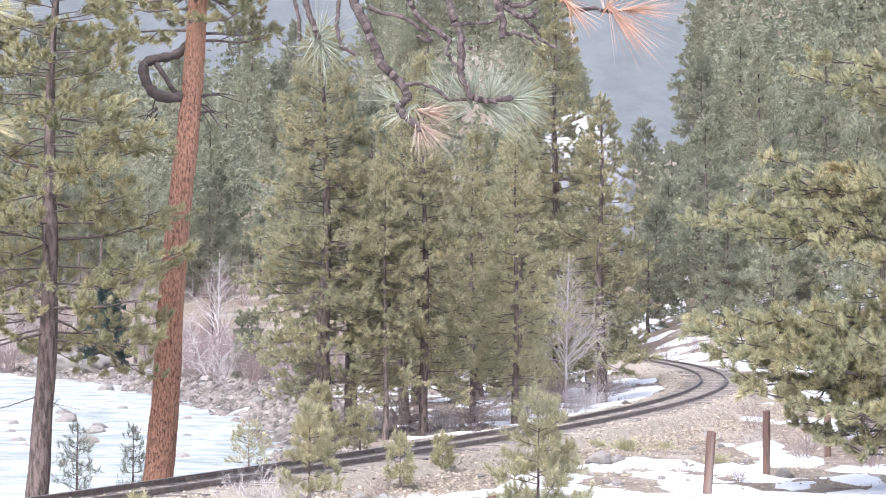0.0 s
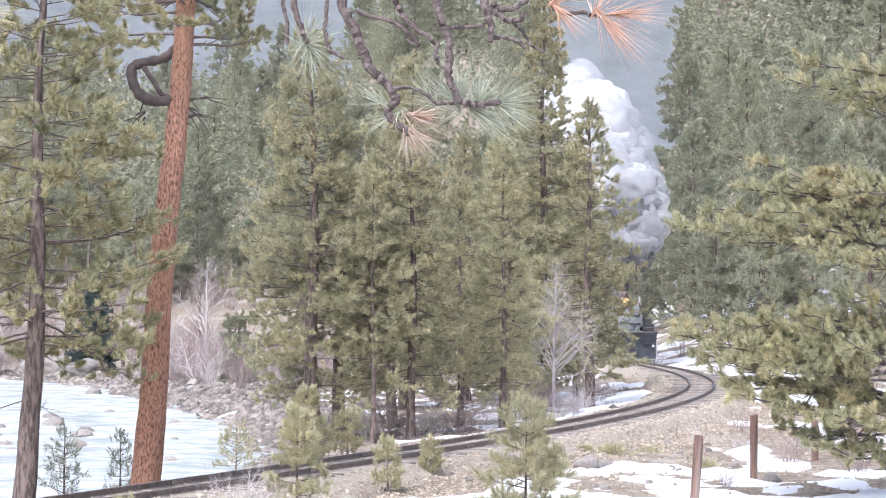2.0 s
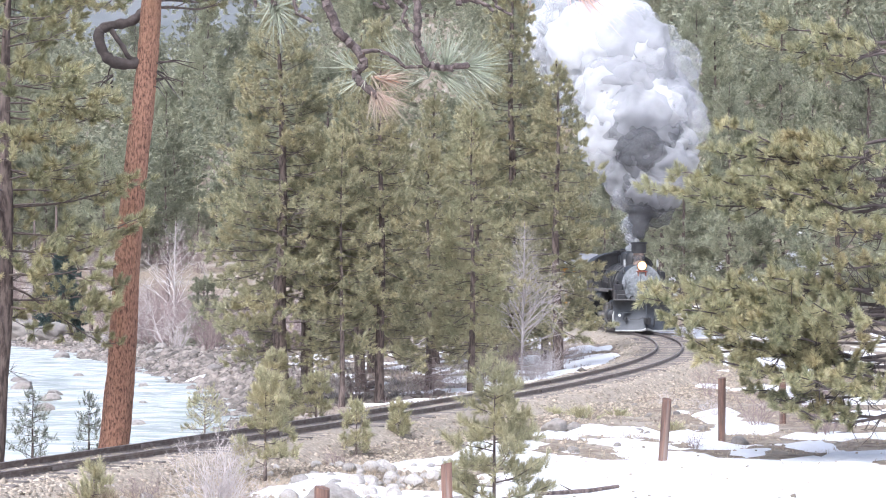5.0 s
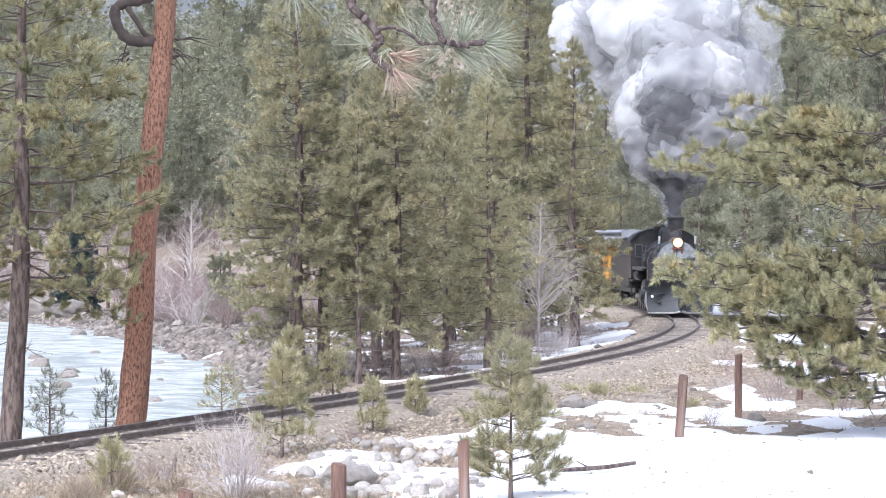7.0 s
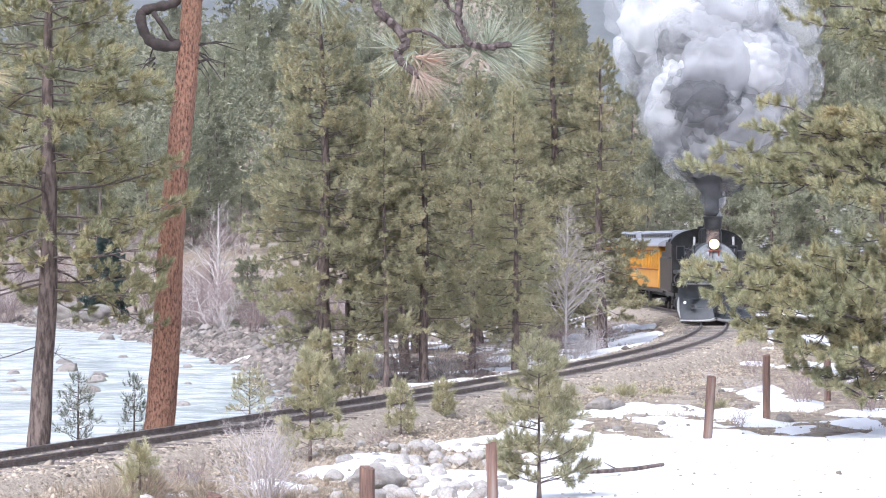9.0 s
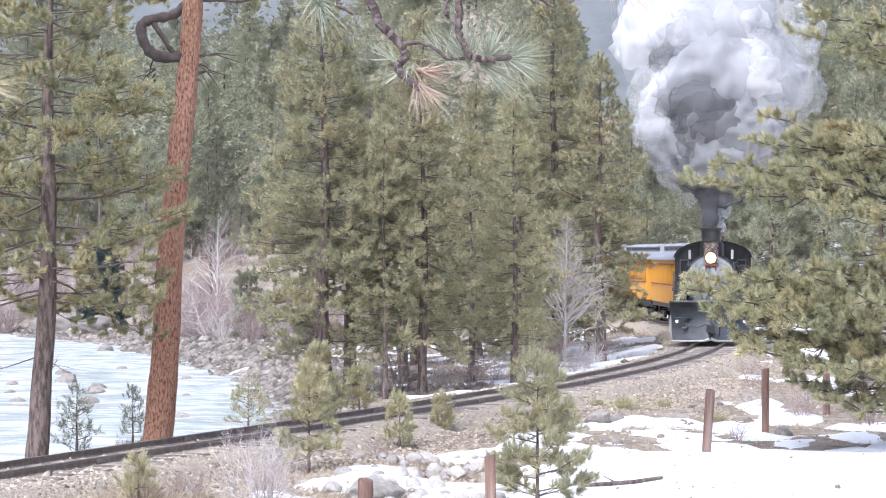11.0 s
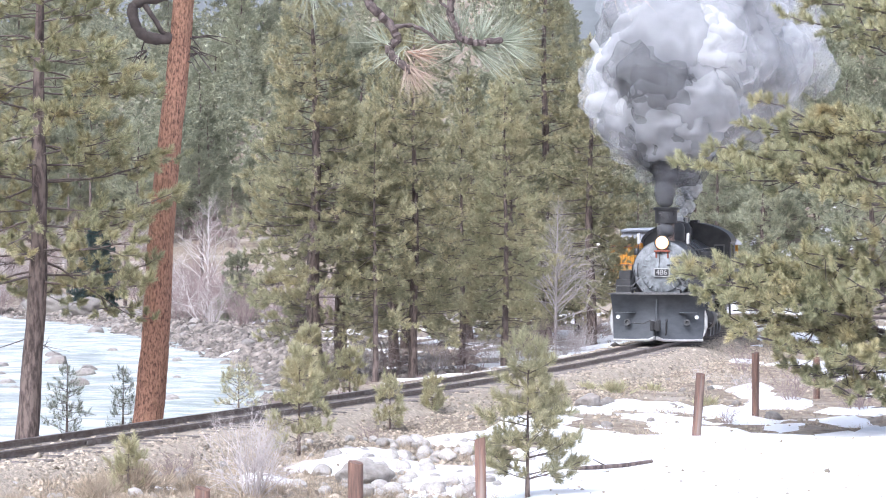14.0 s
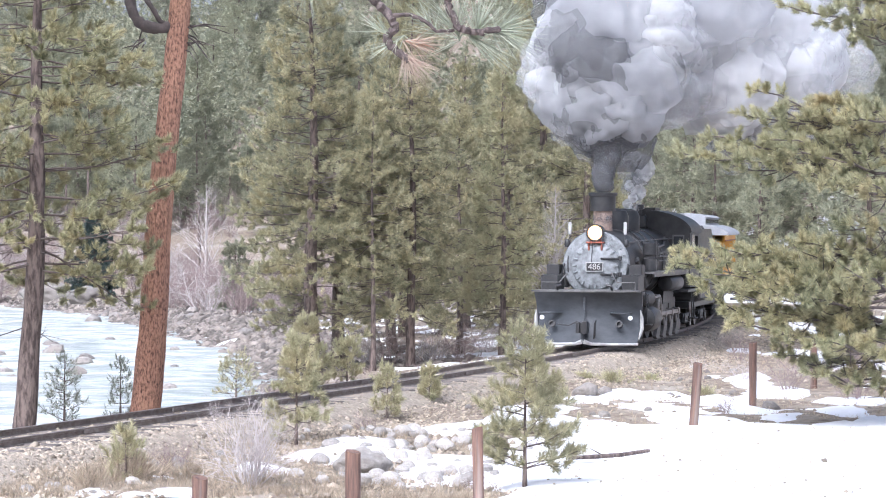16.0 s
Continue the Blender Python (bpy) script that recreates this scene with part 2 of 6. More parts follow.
def part(name, geo, mat, parent=None, label="", smooth=True):
    """Links a Geo, or a ready mesh, as one mesh object under a thing or a part."""
    me = geo.mesh(name, smooth) if isinstance(geo, Geo) else geo
    if not me.materials:
        me.materials.append(mat)
    ob = new(name, me)
    if parent:
        ob.parent = parent
    return tagged(ob, label)


def soup(name, verts, faces):
    """A mesh straight from arrays: verts (n, 3), faces (m, 3 or 4)."""
    me = bpy.data.meshes.new(name)
    verts, faces = np.asarray(verts, np.float32), np.asarray(faces, np.int32)
    me.vertices.add(len(verts))
    me.vertices.foreach_set("co", verts.ravel())
    k = faces.shape[1]
    me.loops.add(faces.size)
    me.loops.foreach_set("vertex_index", faces.ravel())
    me.polygons.add(len(faces))
    me.polygons.foreach_set("loop_start", np.arange(0, faces.size, k, dtype=np.int32))
    me.polygons.foreach_set("loop_total", np.full(len(faces), k, np.int32))
    me.update(calc_edges=True)
    me.validate()
    return me


def vnoise(x, y, seed=0):
    """Smooth value noise in the plane, 0 to 1."""
    x, y = np.asarray(x, float), np.asarray(y, float)
    i, j = np.floor(x).astype(np.int64), np.floor(y).astype(np.int64)
    fx, fy = x - i, y - j
    fx, fy = fx * fx * (3 - 2 * fx), fy * fy * (3 - 2 * fy)

    def h(a, b):
        n = (a * 374761393 + b * 668265263 + seed * 974634777) & 0x7FFFFFFF
        n = ((n ^ (n >> 13)) * 1274126177) & 0x7FFFFFFF
        return ((n ^ (n >> 16)) & 0xFFFF) / 65535.0
    return (h(i, j) * (1 - fx) + h(i + 1, j) * fx) * (1 - fy) + (h(i, j + 1) * (1 - fx) + h(i + 1, j + 1) * fx) * fy


def fbm(x, y, seed=0, octaves=4):
    total, amp, norm = 0, 1, 0
    for k in range(octaves):
        total, norm = total + amp * vnoise(x * 2 ** k, y * 2 ** k, seed + k), norm + amp
        amp *= 0.5
    return total / norm


def step(a, b, x):
    t = np.clip((np.asarray(x, float) - a) / (b - a), 0, 1)
    return t * t * (3 - 2 * t)


# ---- the lie of the land ----
BEND = (0.94478, -0.31584, -8.14145, 7.62625, 9.02685)  # the track's centre line, x as a polynomial of (y - 95) / 50


def track_x(y):
    y = np.asarray(y, float)
    c = np.clip(y, 46, 175)
    u = (c - 95) / 50
    slope = np.polyval(np.polyder(np.poly1d(BEND)), u) / 50
    return np.polyval(BEND, u) + slope * (y - c)


TY = np.arange(8.0, 260.0, 0.1)
TX = track_x(TY)
TS = np.concatenate([[0], np.cumsum(np.hypot(np.diff(TX), np.diff(TY)))])
TS -= np.interp(30.0, TY, TS)  # distance along the track, 0 at y = 30


def on_track(s):
    return float(np.interp(s, TS, TX)), float(np.interp(s, TS, TY))


def from_track(x, y):
    """Distance to the right of the centre line, as one looks away from the camera."""
    slope = (track_x(np.asarray(y) + 0.5) - track_x(np.asarray(y) - 0.5))
    return (x - track_x(y)) / np.sqrt(1 + slope * slope)


SHORE = np.array([(-70, 34), (-24, 40), (-13, 50), (-8.5, 60), (-6.2, 74), (-5.4, 85), (-8.4, 106), (-12.9, 125), (-19.5, 149), (-29, 170), (-75, 186)])
WATER_Z = -1.8


def from_shore(x, y):
    """Signed distance to the river's edge, positive on land."""
    x, y = np.asarray(x, float), np.asarray(y, float)
    best = np.full(x.shape, 1e9)
    for (ax, ay), (bx, by) in zip(SHORE[:-1], SHORE[1:]):
        ux, uy = bx - ax, by - ay
        s = np.clip(((x - ax) * ux + (y - ay) * uy) / (ux * ux + uy * uy), 0, 1)
        best = np.minimum(best, np.hypot(ax + s * ux - x, ay + s * uy - y))
    edge = np.interp(y, SHORE[:, 1], SHORE[:, 0], left=-999, right=-999)
    return np.where(x < edge, -best, best)


def ground(x, y):
    x, y = np.asarray(x, float), np.asarray(y, float)
    u = from_track(x, y)
    a = x / np.maximum(np.abs(y), 20)
    rough = (fbm(x / 3.1, y / 3.1, 3) - 0.5) * 0.35 + (fbm(x / 0.8, y / 0.8, 9) - 0.5) * 0.12
    right = -0.45 + rough + 2.05 * step(26, 3, y) + 0.055 * np.maximum(y - 132, 0) * step(2, 9, u)
    left = -0.75 - 0.5 * step(-3, -10, u) + rough
    land = right + (left - right) * step(-1.8, -4.5, u)
    shore = from_shore(x, y)
    land = np.minimum(land, WATER_Z - 0.12 + 0.30 * np.maximum(shore, 0) + rough * 0.5 + 2.5 * step(3, 16, shore))
    notch = 1 - 0.93 * np.exp(-((a - 0.069) / 0.028) ** 4)
    behind = np.maximum(y - 172 - 14 * (fbm(x / 30, 7.7, 21) - 0.5), 0)
    steep = 0.42 + 0.58 * step(0.075, 0.115, a)
    land = land + np.minimum(behind, 170) * (0.10 + 0.20 * step(20, 90, behind)) * notch * steep + 3.2 * step(0, 26, behind)
    land = land + (fbm(x / 25, y / 25, 14) - 0.5) * 0.10 * np.minimum(behind, 80)
    land = np.where(shore < 0, np.minimum(WATER_Z - 0.25 * np.minimum(-shore, 3), WATER_Z - 0.1), land)
    bed = -0.30 - 0.42 * np.maximum(np.abs(u) - 1.55, 0) + rough * 0.25 * step(1.4, 2.2, np.abs(u))
    bank = np.where(np.abs(u) < 1.55, -0.30, np.maximum(land, bed))
    return np.where((np.abs(u) < 9) & (y > 8) & (y < 250), bank, land)


def gz(x, y):
    return float(ground(np.array([x]), np.array([y]))[0])


ROWS_Y = np.concatenate([np.arange(-80, 20, 5.0), np.arange(20, 64, 0.22), np.arange(64, 100, 0.4), np.arange(100, 180, 0.9), np.arange(180, 320, 3.5), np.arange(320, 1300, 28.0)])
COLS_K = np.concatenate([np.linspace(-2.2, -0.34, 18), np.linspace(-0.32, 0.32, 170), np.linspace(0.34, 2.2, 18)])


def sheet(name, height):
    """A sheet over the whole land with its height given by a function of x and y."""
    y = np.repeat(ROWS_Y, len(COLS_K)).reshape(len(ROWS_Y), -1)
    x = COLS_K[None, :] * (np.maximum(y, 0) + 8 + np.maximum(-y, 0) * 0.5) * 0.95
    z = height(x, y)
    n, m = y.shape
    i = np.arange(n * m).reshape(n, m)
    faces = np.stack([i[:-1, :-1], i[:-1, 1:], i[1:, 1:], i[1:, :-1]], -1).reshape(-1, 4)
    me = soup(name, np.stack([x, y, z], -1).reshape(-1, 3), faces)
    me.polygons.foreach_set("use_smooth", [True] * len(me.polygons))
    return me


def snow_depth(x, y):
    """Thickness of the snow's patches; below zero it is bare."""
    u, shore = from_track(x, y), from_shore(x, y)
    n = (fbm(x / 1.5, y / 2.6, 31, 6) - 0.5) * 1.35
    field = step(-0.6, 1.2, x - (0.25 + 0.105 * (y - 30))) * step(53.5, 43.5, y) * step(10, 22, y)
    inner = step(-7.5, -5, u) * step(-1.7, -2.6, u) * step(66, 76, y) * step(150, 120, y)
    outer = step(1.9, 2.6, u) * step(9, 5, u) * step(84, 92, y)
    bias = -0.11 + 0.50 * field + 0.10 * inner + 0.16 * outer + 0.34 * step(-4.2, -2.8, u) * step(-1.7, -2.2, u) * step(56, 66, y) * step(112, 100, y) - 0.02 * step(150, 165, y) - 0.25 * step(200, 260, y)
    bias = bias + 0.07 * step(2.6, 5, u) * step(66, 60, y) + 0.03 * step(-0.07, -0.03, x / np.maximum(y, 1)) * step(48, 45, y) - 0.12 * step(-0.04, -0.09, x / np.maximum(y, 1)) * step(60, 40, y)
    bias = bias - 0.6 * step(2.1, 1.6, np.abs(u)) - 0.35 * step(3.8, 2.2, u) * step(0, 1, u) * step(84, 70, y)
    bias = bias - 0.22 * step(6, 2, shore) - 0.26 * step(140, 165, y) * step(0.05, 0.0, x / np.maximum(y, 1))
    return np.clip((n + bias) * 0.55, -0.25, 0.085)


M_LAND = M_GROUND
floor_mesh = sheet("ground", ground)
land = tagged(part("ground", floor_mesh, M_LAND), "brown soil with dry grass and scattered gravel", "ground", kind="structure")
snow = tagged(part("snow_patches", sheet("snow_patches", lambda x, y: ground(x, y) + snow_depth(x, y)), M_SNOW),
              "patches of old white snow lying on the ground", "snow", kind="structure")


def river():
    y = np.concatenate([np.arange(28, 196, 0.8)])
    x = np.concatenate([np.arange(-120, -45, 5.0), np.arange(-45, -3, 0.5)])
    gx, gy = np.meshgrid(x, y)
    z = WATER_Z + (fbm(gx / 2.6, gy / 1.2, 51, 4) - 0.5) * 0.34
    z = np.where(from_shore(gx, gy) > 2, WATER_Z - 0.5, z)
    i = np.arange(gx.size).reshape(gx.shape)
    me = soup("river", np.stack([gx, gy, z], -1).reshape(-1, 3), np.stack([i[:-1, :-1], i[:-1, 1:], i[1:, 1:], i[1:, :-1]], -1).reshape(-1, 4))
    me.polygons.foreach_set("use_smooth", [True] * len(me.polygons))
    tagged(part("water", me, M_WATER), "fast green river with white ripples, sky sheen painted into its pale colour", "river", kind="structure")


river()


def mountain():
    x = np.linspace(-1500, 1500, 90)
    d = np.linspace(0, 1, 30)
    gx, gd = np.meshgrid(x, d)
    z = -20 + gd * (430 + 160 * fbm(gx / 260, gd * 0 + 3, 61, 4)) + 40 * (fbm(gx / 90, gd * 6, 66, 4) - 0.5)
    y = 1500 + gd * 900 + 80 * fbm(gx / 150, gd * 3, 71)
    i = np.arange(gx.size).reshape(gx.shape)
    me = soup("backdrop", np.stack([gx, y, z], -1).reshape(-1, 3), np.stack([i[:-1, :-1], i[:-1, 1:], i[1:, 1:], i[1:, :-1]], -1).reshape(-1, 4))
    me.polygons.foreach_set("use_smooth", [True] * len(me.polygons))
    tagged(part("backdrop", me, M_MOUNTAIN), "forested mountainside far behind, blue-grey haze in its colour", "mountain", kind="structure")


mountain()


# ---- the railway track ----
def railway():
    track = tagged(new("railway_track"), "narrow-gauge railway track, worn steel rails on weathered ties", "railway track", kind="structure")
    bed = Geo()
    ss = np.arange(-20, 215, 0.7)
    across = (-2.1, -1.5, -1.1, 1.1, 1.5, 2.1)
    depth = (-0.50, -0.17, -0.122, -0.122, -0.17, -0.50)
    for s in ss:
        (x0, y0), (x1, y1) = on_track(s - 0.3), on_track(s + 0.3)
        d = Vector((x1 - x0, y1 - y0)).normalized()
        x, y = on_track(s)
        bed.v += [(x + d.y * a, y - d.x * a, h + 0.03 * (random.random() - 0.5)) for a, h in zip(across, depth)]
    k = len(across)
    bed.f = [(r * k + i, r * k + i + 1, r * k + k + i + 1, r * k + k + i) for r in range(len(ss) - 1) for i in range(k - 1)]
    part("ballast_bed", bed, M_BALLAST, track, "grey-brown gravel ballast")
    for side in (-1, 1):
        rail = Geo()
        # foot, web and head of the rail
        shape = [(-0.055, -0.125), (0.055, -0.125), (0.055, -0.112), (0.012, -0.098), (0.012, -0.04), (0.033, -0.03), (0.033, -0.004), (0.026, 0.0), (-0.026, 0.0),
                 (-0.033, -0.004), (-0.033, -0.03), (-0.012, -0.04), (-0.012, -0.098), (-0.055, -0.112)]
        k, rows = len(shape), np.arange(-20, 215, 0.9)
        for s in rows:
            (x0, y0), (x1, y1) = on_track(s - 0.3), on_track(s + 0.3)
            d = Vector((x1 - x0, y1 - y0)).normalized()
            x, y = on_track(s)
            rail.v += [(x + d.y * (side * 0.49 + a), y - d.x * (side * 0.49 + a), h) for a, h in shape]
        rail.f = [(r * k + i, r * k + (i + 1) % k, r * k + k + (i + 1) % k, r * k + k + i) for r in range(len(rows) - 1) for i in range(k)]
        part("rail", rail, M_RAIL, track)
        joint = Geo().box((0, 0, -0.065), (0.03, 0.55, 0.07), bevel=0.006).mesh("fishplate")
        joint.materials.append(M_RAIL)
        for s in np.arange(3.0 + side * 2, 130, 9.1):
            (x0, y0), (x1, y1) = on_track(s - 0.3), on_track(s + 0.3)
            x, y = on_track(s)
            d = Vector((x1 - x0, y1 - y0)).normalized()
            for off in (0.03, -0.03):
                o = part("fishplate", joint, M_RAIL, track)
                o.matrix_basis = pose(x + d.y * (side * 0.49 + off), y - d.x * (side * 0.49 + off), 0, 0, 0, math.degrees(math.atan2(d.y, d.x)) - 90)
    rnd = random.Random(5)
    kinds = []
    for k in range(4):
        g = Geo().box((0, 0, -0.19), (2.15 + 0.08 * k, 0.21, 0.16), bevel=0.018)
        g.v = [(x + 0.012 * noise.noise((x * 3, y * 5, k)), y + 0.012 * noise.noise((x * 2, k, z)), z + 0.012 * noise.noise((k, x * 2, y))) for x, y, z in g.v]
        kinds.append(g.mesh("tie"))
        kinds[-1].materials.append(M_TIE)
    s = 2.0
    n = 0
    while s < 165 and n < 290:
        (x0, y0), (x1, y1) = on_track(s - 0.3), on_track(s + 0.3)
        x, y = on_track(s)
        o = part("tie", rnd.choice(kinds), M_TIE, track)
        o.matrix_basis = pose(x + rnd.uniform(-0.05, 0.05), y, rnd.uniform(-0.012, 0.004), 0, 0, math.degrees(math.atan2(y1 - y0, x1 - x0)) - 90 + rnd.uniform(-2, 2))
        s += 0.55 + rnd.uniform(-0.03, 0.03)
        n += 1


railway()


# ---- the fence ----
def fence():
    rnd = random.Random(8)
    #      x, y, height, lean along x (degrees), width
    for x, y, h, lean, w in ((-2.45, 26.5, 1.20, 1, 0.155), (-0.97, 28.6, 1.25, 0.5, 0.165), (0.46, 32.8, 1.22, -1.5, 0.14), (4.55, 48.0, 1.18, 4.0, 0.17),
                             (6.42, 54.8, 1.34, 0.3, 0.16), (8.62, 61.5, 1.14, -1.0, 0.17)):
        post = tagged(new("fence_post"), "weathered rust-brown wooden fence post standing in the snow", "fence post", "fence posts along the railway")
        g = Geo()
        n, k = 10, 9
        for j in range(k):
            z = -0.35 + (h + 0.35) * j / (k - 1)
            for i in range(n):
                a = 2 * math.pi * i / n
                r = w / 2 * (1 + 0.10 * noise.noise((math.cos(a) * 2 + x * 9, math.sin(a) * 2, z * 1.5)))
                g.v.append((r * math.cos(a), r * math.sin(a), z + (0.02 * math.cos(a + x) if j == k - 1 else 0)))
        g.f = [(j * n + i, j * n + (i + 1) % n, j * n + n + (i + 1) % n, j * n + n + i) for j in range(k - 1) for i in range(n)] + [tuple(range((k - 1) * n, k * n))]
        part("post", g, M_POST, post)
        post.matrix_basis = pose(x, y, gz(x, y), 0, lean, rnd.uniform(0, 360)) if lean < 0.8 else pose(x, y, gz(x, y), 0, lean, 0)


fence()


# ---- trees ----
def needles(rng, at, way, count, length, width, spread=0.65, along=0.10, bend=0.0):
    """Tufts of needles: at (n, 3) and way (n, 3), count needles each; returns triangle soup."""
    p = np.repeat(at, count, 0)
    d = np.repeat(way, count, 0)
    q = d + rng.normal(0, spread, p.shape)
    q[:, 2] += bend
    q /= np.linalg.norm(q, axis=1, keepdims=True) + 1e-9
    p = p + d * rng.uniform(-along, along * 0.6, (len(p), 1))
    tip = p + q * (length * rng.uniform(0.65, 1.15, (len(p), 1)))
    side = np.cross(q, rng.normal(0, 1, p.shape))
    side *= width / 2 / (np.linalg.norm(side, axis=1, keepdims=True) + 1e-9)
    v = np.stack([p - side, p + side, tip], 1).reshape(-1, 3)
    return v, np.arange(len(v)).reshape(-1, 3)


def unit(v):
    return Vector(v).normalized()


def full_crown(f):
    """The half width of a pine's crown from its lowest limb (0) to its top (1)."""
    return 0.82 + 0.6 * f if f < 0.25 else 0.95 * (1 - (f - 0.25) / 0.75) ** 0.85 + 0.04


def brushes(rng, at, way, count, length, width, shoot, rise=0.14):
    """Needle clumps as pines bear them: needles stand round the last stretch of each shoot, forward at its tip and out at its base."""
    p, d = np.repeat(at, count, 0), np.repeat(way, count, 0)
    u = rng.random((len(p), 1))
    out = np.cross(d, rng.normal(0, 1, p.shape))
    out /= np.linalg.norm(out, axis=1, keepdims=True) + 1e-9
    th = np.radians(12 + 66 * u + rng.normal(0, 11, u.shape))
    q = d * np.cos(th) + out * np.sin(th)
    q[:, 2] += rise
    q /= np.linalg.norm(q, axis=1, keepdims=True) + 1e-9
    p = p - d * u * shoot
    tip = p + q * length * rng.uniform(0.7, 1.1, u.shape)
    side = np.cross(q, rng.normal(0, 1, p.shape))
    side *= width / 2 / (np.linalg.norm(side, axis=1, keepdims=True) + 1e-9)
    v = np.stack([p - side, p + side, tip], 1).reshape(-1, 3)
    return v, np.arange(len(v)).reshape(-1, 3)


def fan(rng, pts, limb, at, way, thick, gap=0.26, bare=0.3, wide=0.5, flat=0.22):
    """Side branches of a limb, spread in a flat fan, each ending in shoots; notes every shoot's end and direction."""
    n = len(pts) - 1
    ln = sum((pts[k + 1] - pts[k]).length for k in range(n))
    along = unit(pts[-1] - pts[0])
    side = unit(Vector((-along.y, along.x, 0)) + Vector((0, 0, 1e-4)))
    at.append(pts[-1]), way.append(unit(pts[-1] - pts[-2] + Vector((0, 0, 0.05))))
    count = max(int(ln * (1 - bare) / gap * 1.5), 2)
    for k in range(count):
        g = bare + (1 - bare) * (k + rng.uniform(0.1, 0.9)) / count
        i = min(int(g * n), n - 1)
        q = pts[i].lerp(pts[i + 1], g * n - i)
        w = unit(along * rng.uniform(0.5, 1.0) + side * (1 if k % 2 else -1) * rng.uniform(0.35, 1.0) + Vector((0, 0, rng.normal(0.06, flat))))
        b = (ln * wide * (1.12 - g) + gap * 0.5) * rng.uniform(0.6, 1.15)
        m, e = q + w * b * 0.55 - Vector((0, 0, b * 0.05)), q + w * b + Vector((0, 0, b * 0.10))
        limb.tube([q, m, e], [thick * 0.45, thick * 0.3, thick * 0.16], 3)
        at.append(e), way.append(unit(e - m + Vector((0, 0, 0.12))))
        for j in range(int(b / gap * 1.6)):
            r = q.lerp(m, rng.uniform(0.3, 1.0)) if rng.random() < 0.4 else m.lerp(e, rng.uniform(0, 0.8))
            t = unit(w * 0.6 + Vector(rng.normal(0, 0.45, 3)) + Vector((0, 0, 0.30)))
            f = r + t * gap * rng.uniform(0.4, 0.9)
            limb.tube([r, f], [thick * 0.2, thick * 0.12], 3)
            at.append(f), way.append(t)


def pine(name, seed, height, bare, reach, trunk_r, step_z=0.34, per=4, count=40, length=0.15, width=0.02, gap=0.27, mat=None, bark=None, lean=(0, 0), droop=0.12,
         label="", category="pine tree", group="", shape=full_crown, own_limbs=True, shoot=0.12, snags=0, thin_twigs=True):
    """A pine: tapered trunk, whorls of limbs with fans of side branches, and clumps of needles on their shoots. reach: the crown's half width."""
    rng = np.random.default_rng(seed)
    mat, bark = mat or M_NEEDLE, bark or M_BARK
    tree = tagged(new(name), label, category, group)

    def axis(z):
        f = z / height
        return Vector((lean[0] * f + 0.05 * math.sin(z * 0.8 + seed) * min(trunk_r * 5, 1), lean[1] * f + 0.05 * math.cos(z * 0.7 + seed) * min(trunk_r * 5, 1), z))
    zs = [-0.5] + [height * k / 24 for k in range(25)]
    trunk = Geo().tube([axis(z) for z in zs], [trunk_r * 1.25] + [max(trunk_r * (1 - z / height * 0.92) * (1.12 if z < 0.4 else 1), 0.005) for z in zs[1:]], 14)
    trunk.v = [(x + 0.14 * trunk_r * noise.noise((x * 9, y * 9, z * 2.2)), y + 0.14 * trunk_r * noise.noise((y * 9, x * 9, z * 2.2 + 7)), z) for x, y, z in trunk.v]
    part("trunk", trunk, bark, tree)
    joined, at, way = Geo(), [], []
    for k in range(snags):  # dead lower limbs
        z, a = rng.uniform(bare * 0.6, bare * 1.2), rng.uniform(0, 6.28)
        o, ln = axis(z), reach * rng.uniform(0.25, 0.75)
        d = unit((math.cos(a), math.sin(a), rng.uniform(-0.35, 0.1)))
        m = o + d * ln * 0.5
        limb = Geo().tube([o, m, o + d * ln + Vector(rng.normal(0, 0.08 * ln, 3))], [0.012, 0.008, 0.004], 4)
        for j in range(4):
            limb.tube([m.lerp(o, rng.uniform(-0.9, 0.3)), m + d * ln * rng.uniform(0, 0.6) + Vector(rng.normal(0, 0.2 * ln, 3))], [0.007, 0.003], 3)
        part("dead_limb", limb, M_DEADWOOD, tree, smooth=False)
    z = bare
    while z < height * 0.97:
        f = (z - bare) / (height - bare)
        turn = rng.uniform(0, 6.28)
        for k in range(per):
            a = turn + 2 * math.pi * (k + rng.uniform(-0.35, 0.35)) / per
            ln = reach * shape(f) * rng.uniform(0.6, 1.12)
            if ln < 0.06:
                continue
            o = axis(min(z + rng.uniform(-0.3, 0.3) * step_z, height))
            dirn = unit((math.cos(a), math.sin(a), rng.normal(0.02, 0.20) - droop * (1 - f) + 0.55 * f * f))
            pts, p = [o], o.copy()
            for j in range(5):
                dirn = unit(dirn + Vector((rng.normal(0, 0.10), rng.normal(0, 0.10), (-0.05 if j < 2 else 0.10) + rng.normal(0, 0.06))))
                p = p + dirn * (ln / 5)
                pts.append(p.copy())
            thick = min(0.005 + 0.0075 * ln, trunk_r * 0.5)
            limb = Geo() if own_limbs else joined
            if thin_twigs:
                limb.tube(pts, [thick * (1 - 0.8 * j / 5) for j in range(6)], 4)
            else:
                limb.tube([pts[0], pts[-1]], [thick, thick * 0.3], 3)
            fan(rng, pts, limb if thin_twigs else Geo(), at, way, thick, gap, rng.uniform(0.12, 0.30) if ln > 0.8 else 0.12)
            if own_limbs:
                part("limb", limb, M_TWIG, tree, smooth=False)
        z += step_z * rng.uniform(0.75, 1.25) * (1 - 0.4 * f)
    at.append(axis(height)), way.append(Vector((0, 0, 1)))
    if not own_limbs:
        tagged(part("branchwork", joined, M_TWIG, tree, smooth=False), kind="stuff")
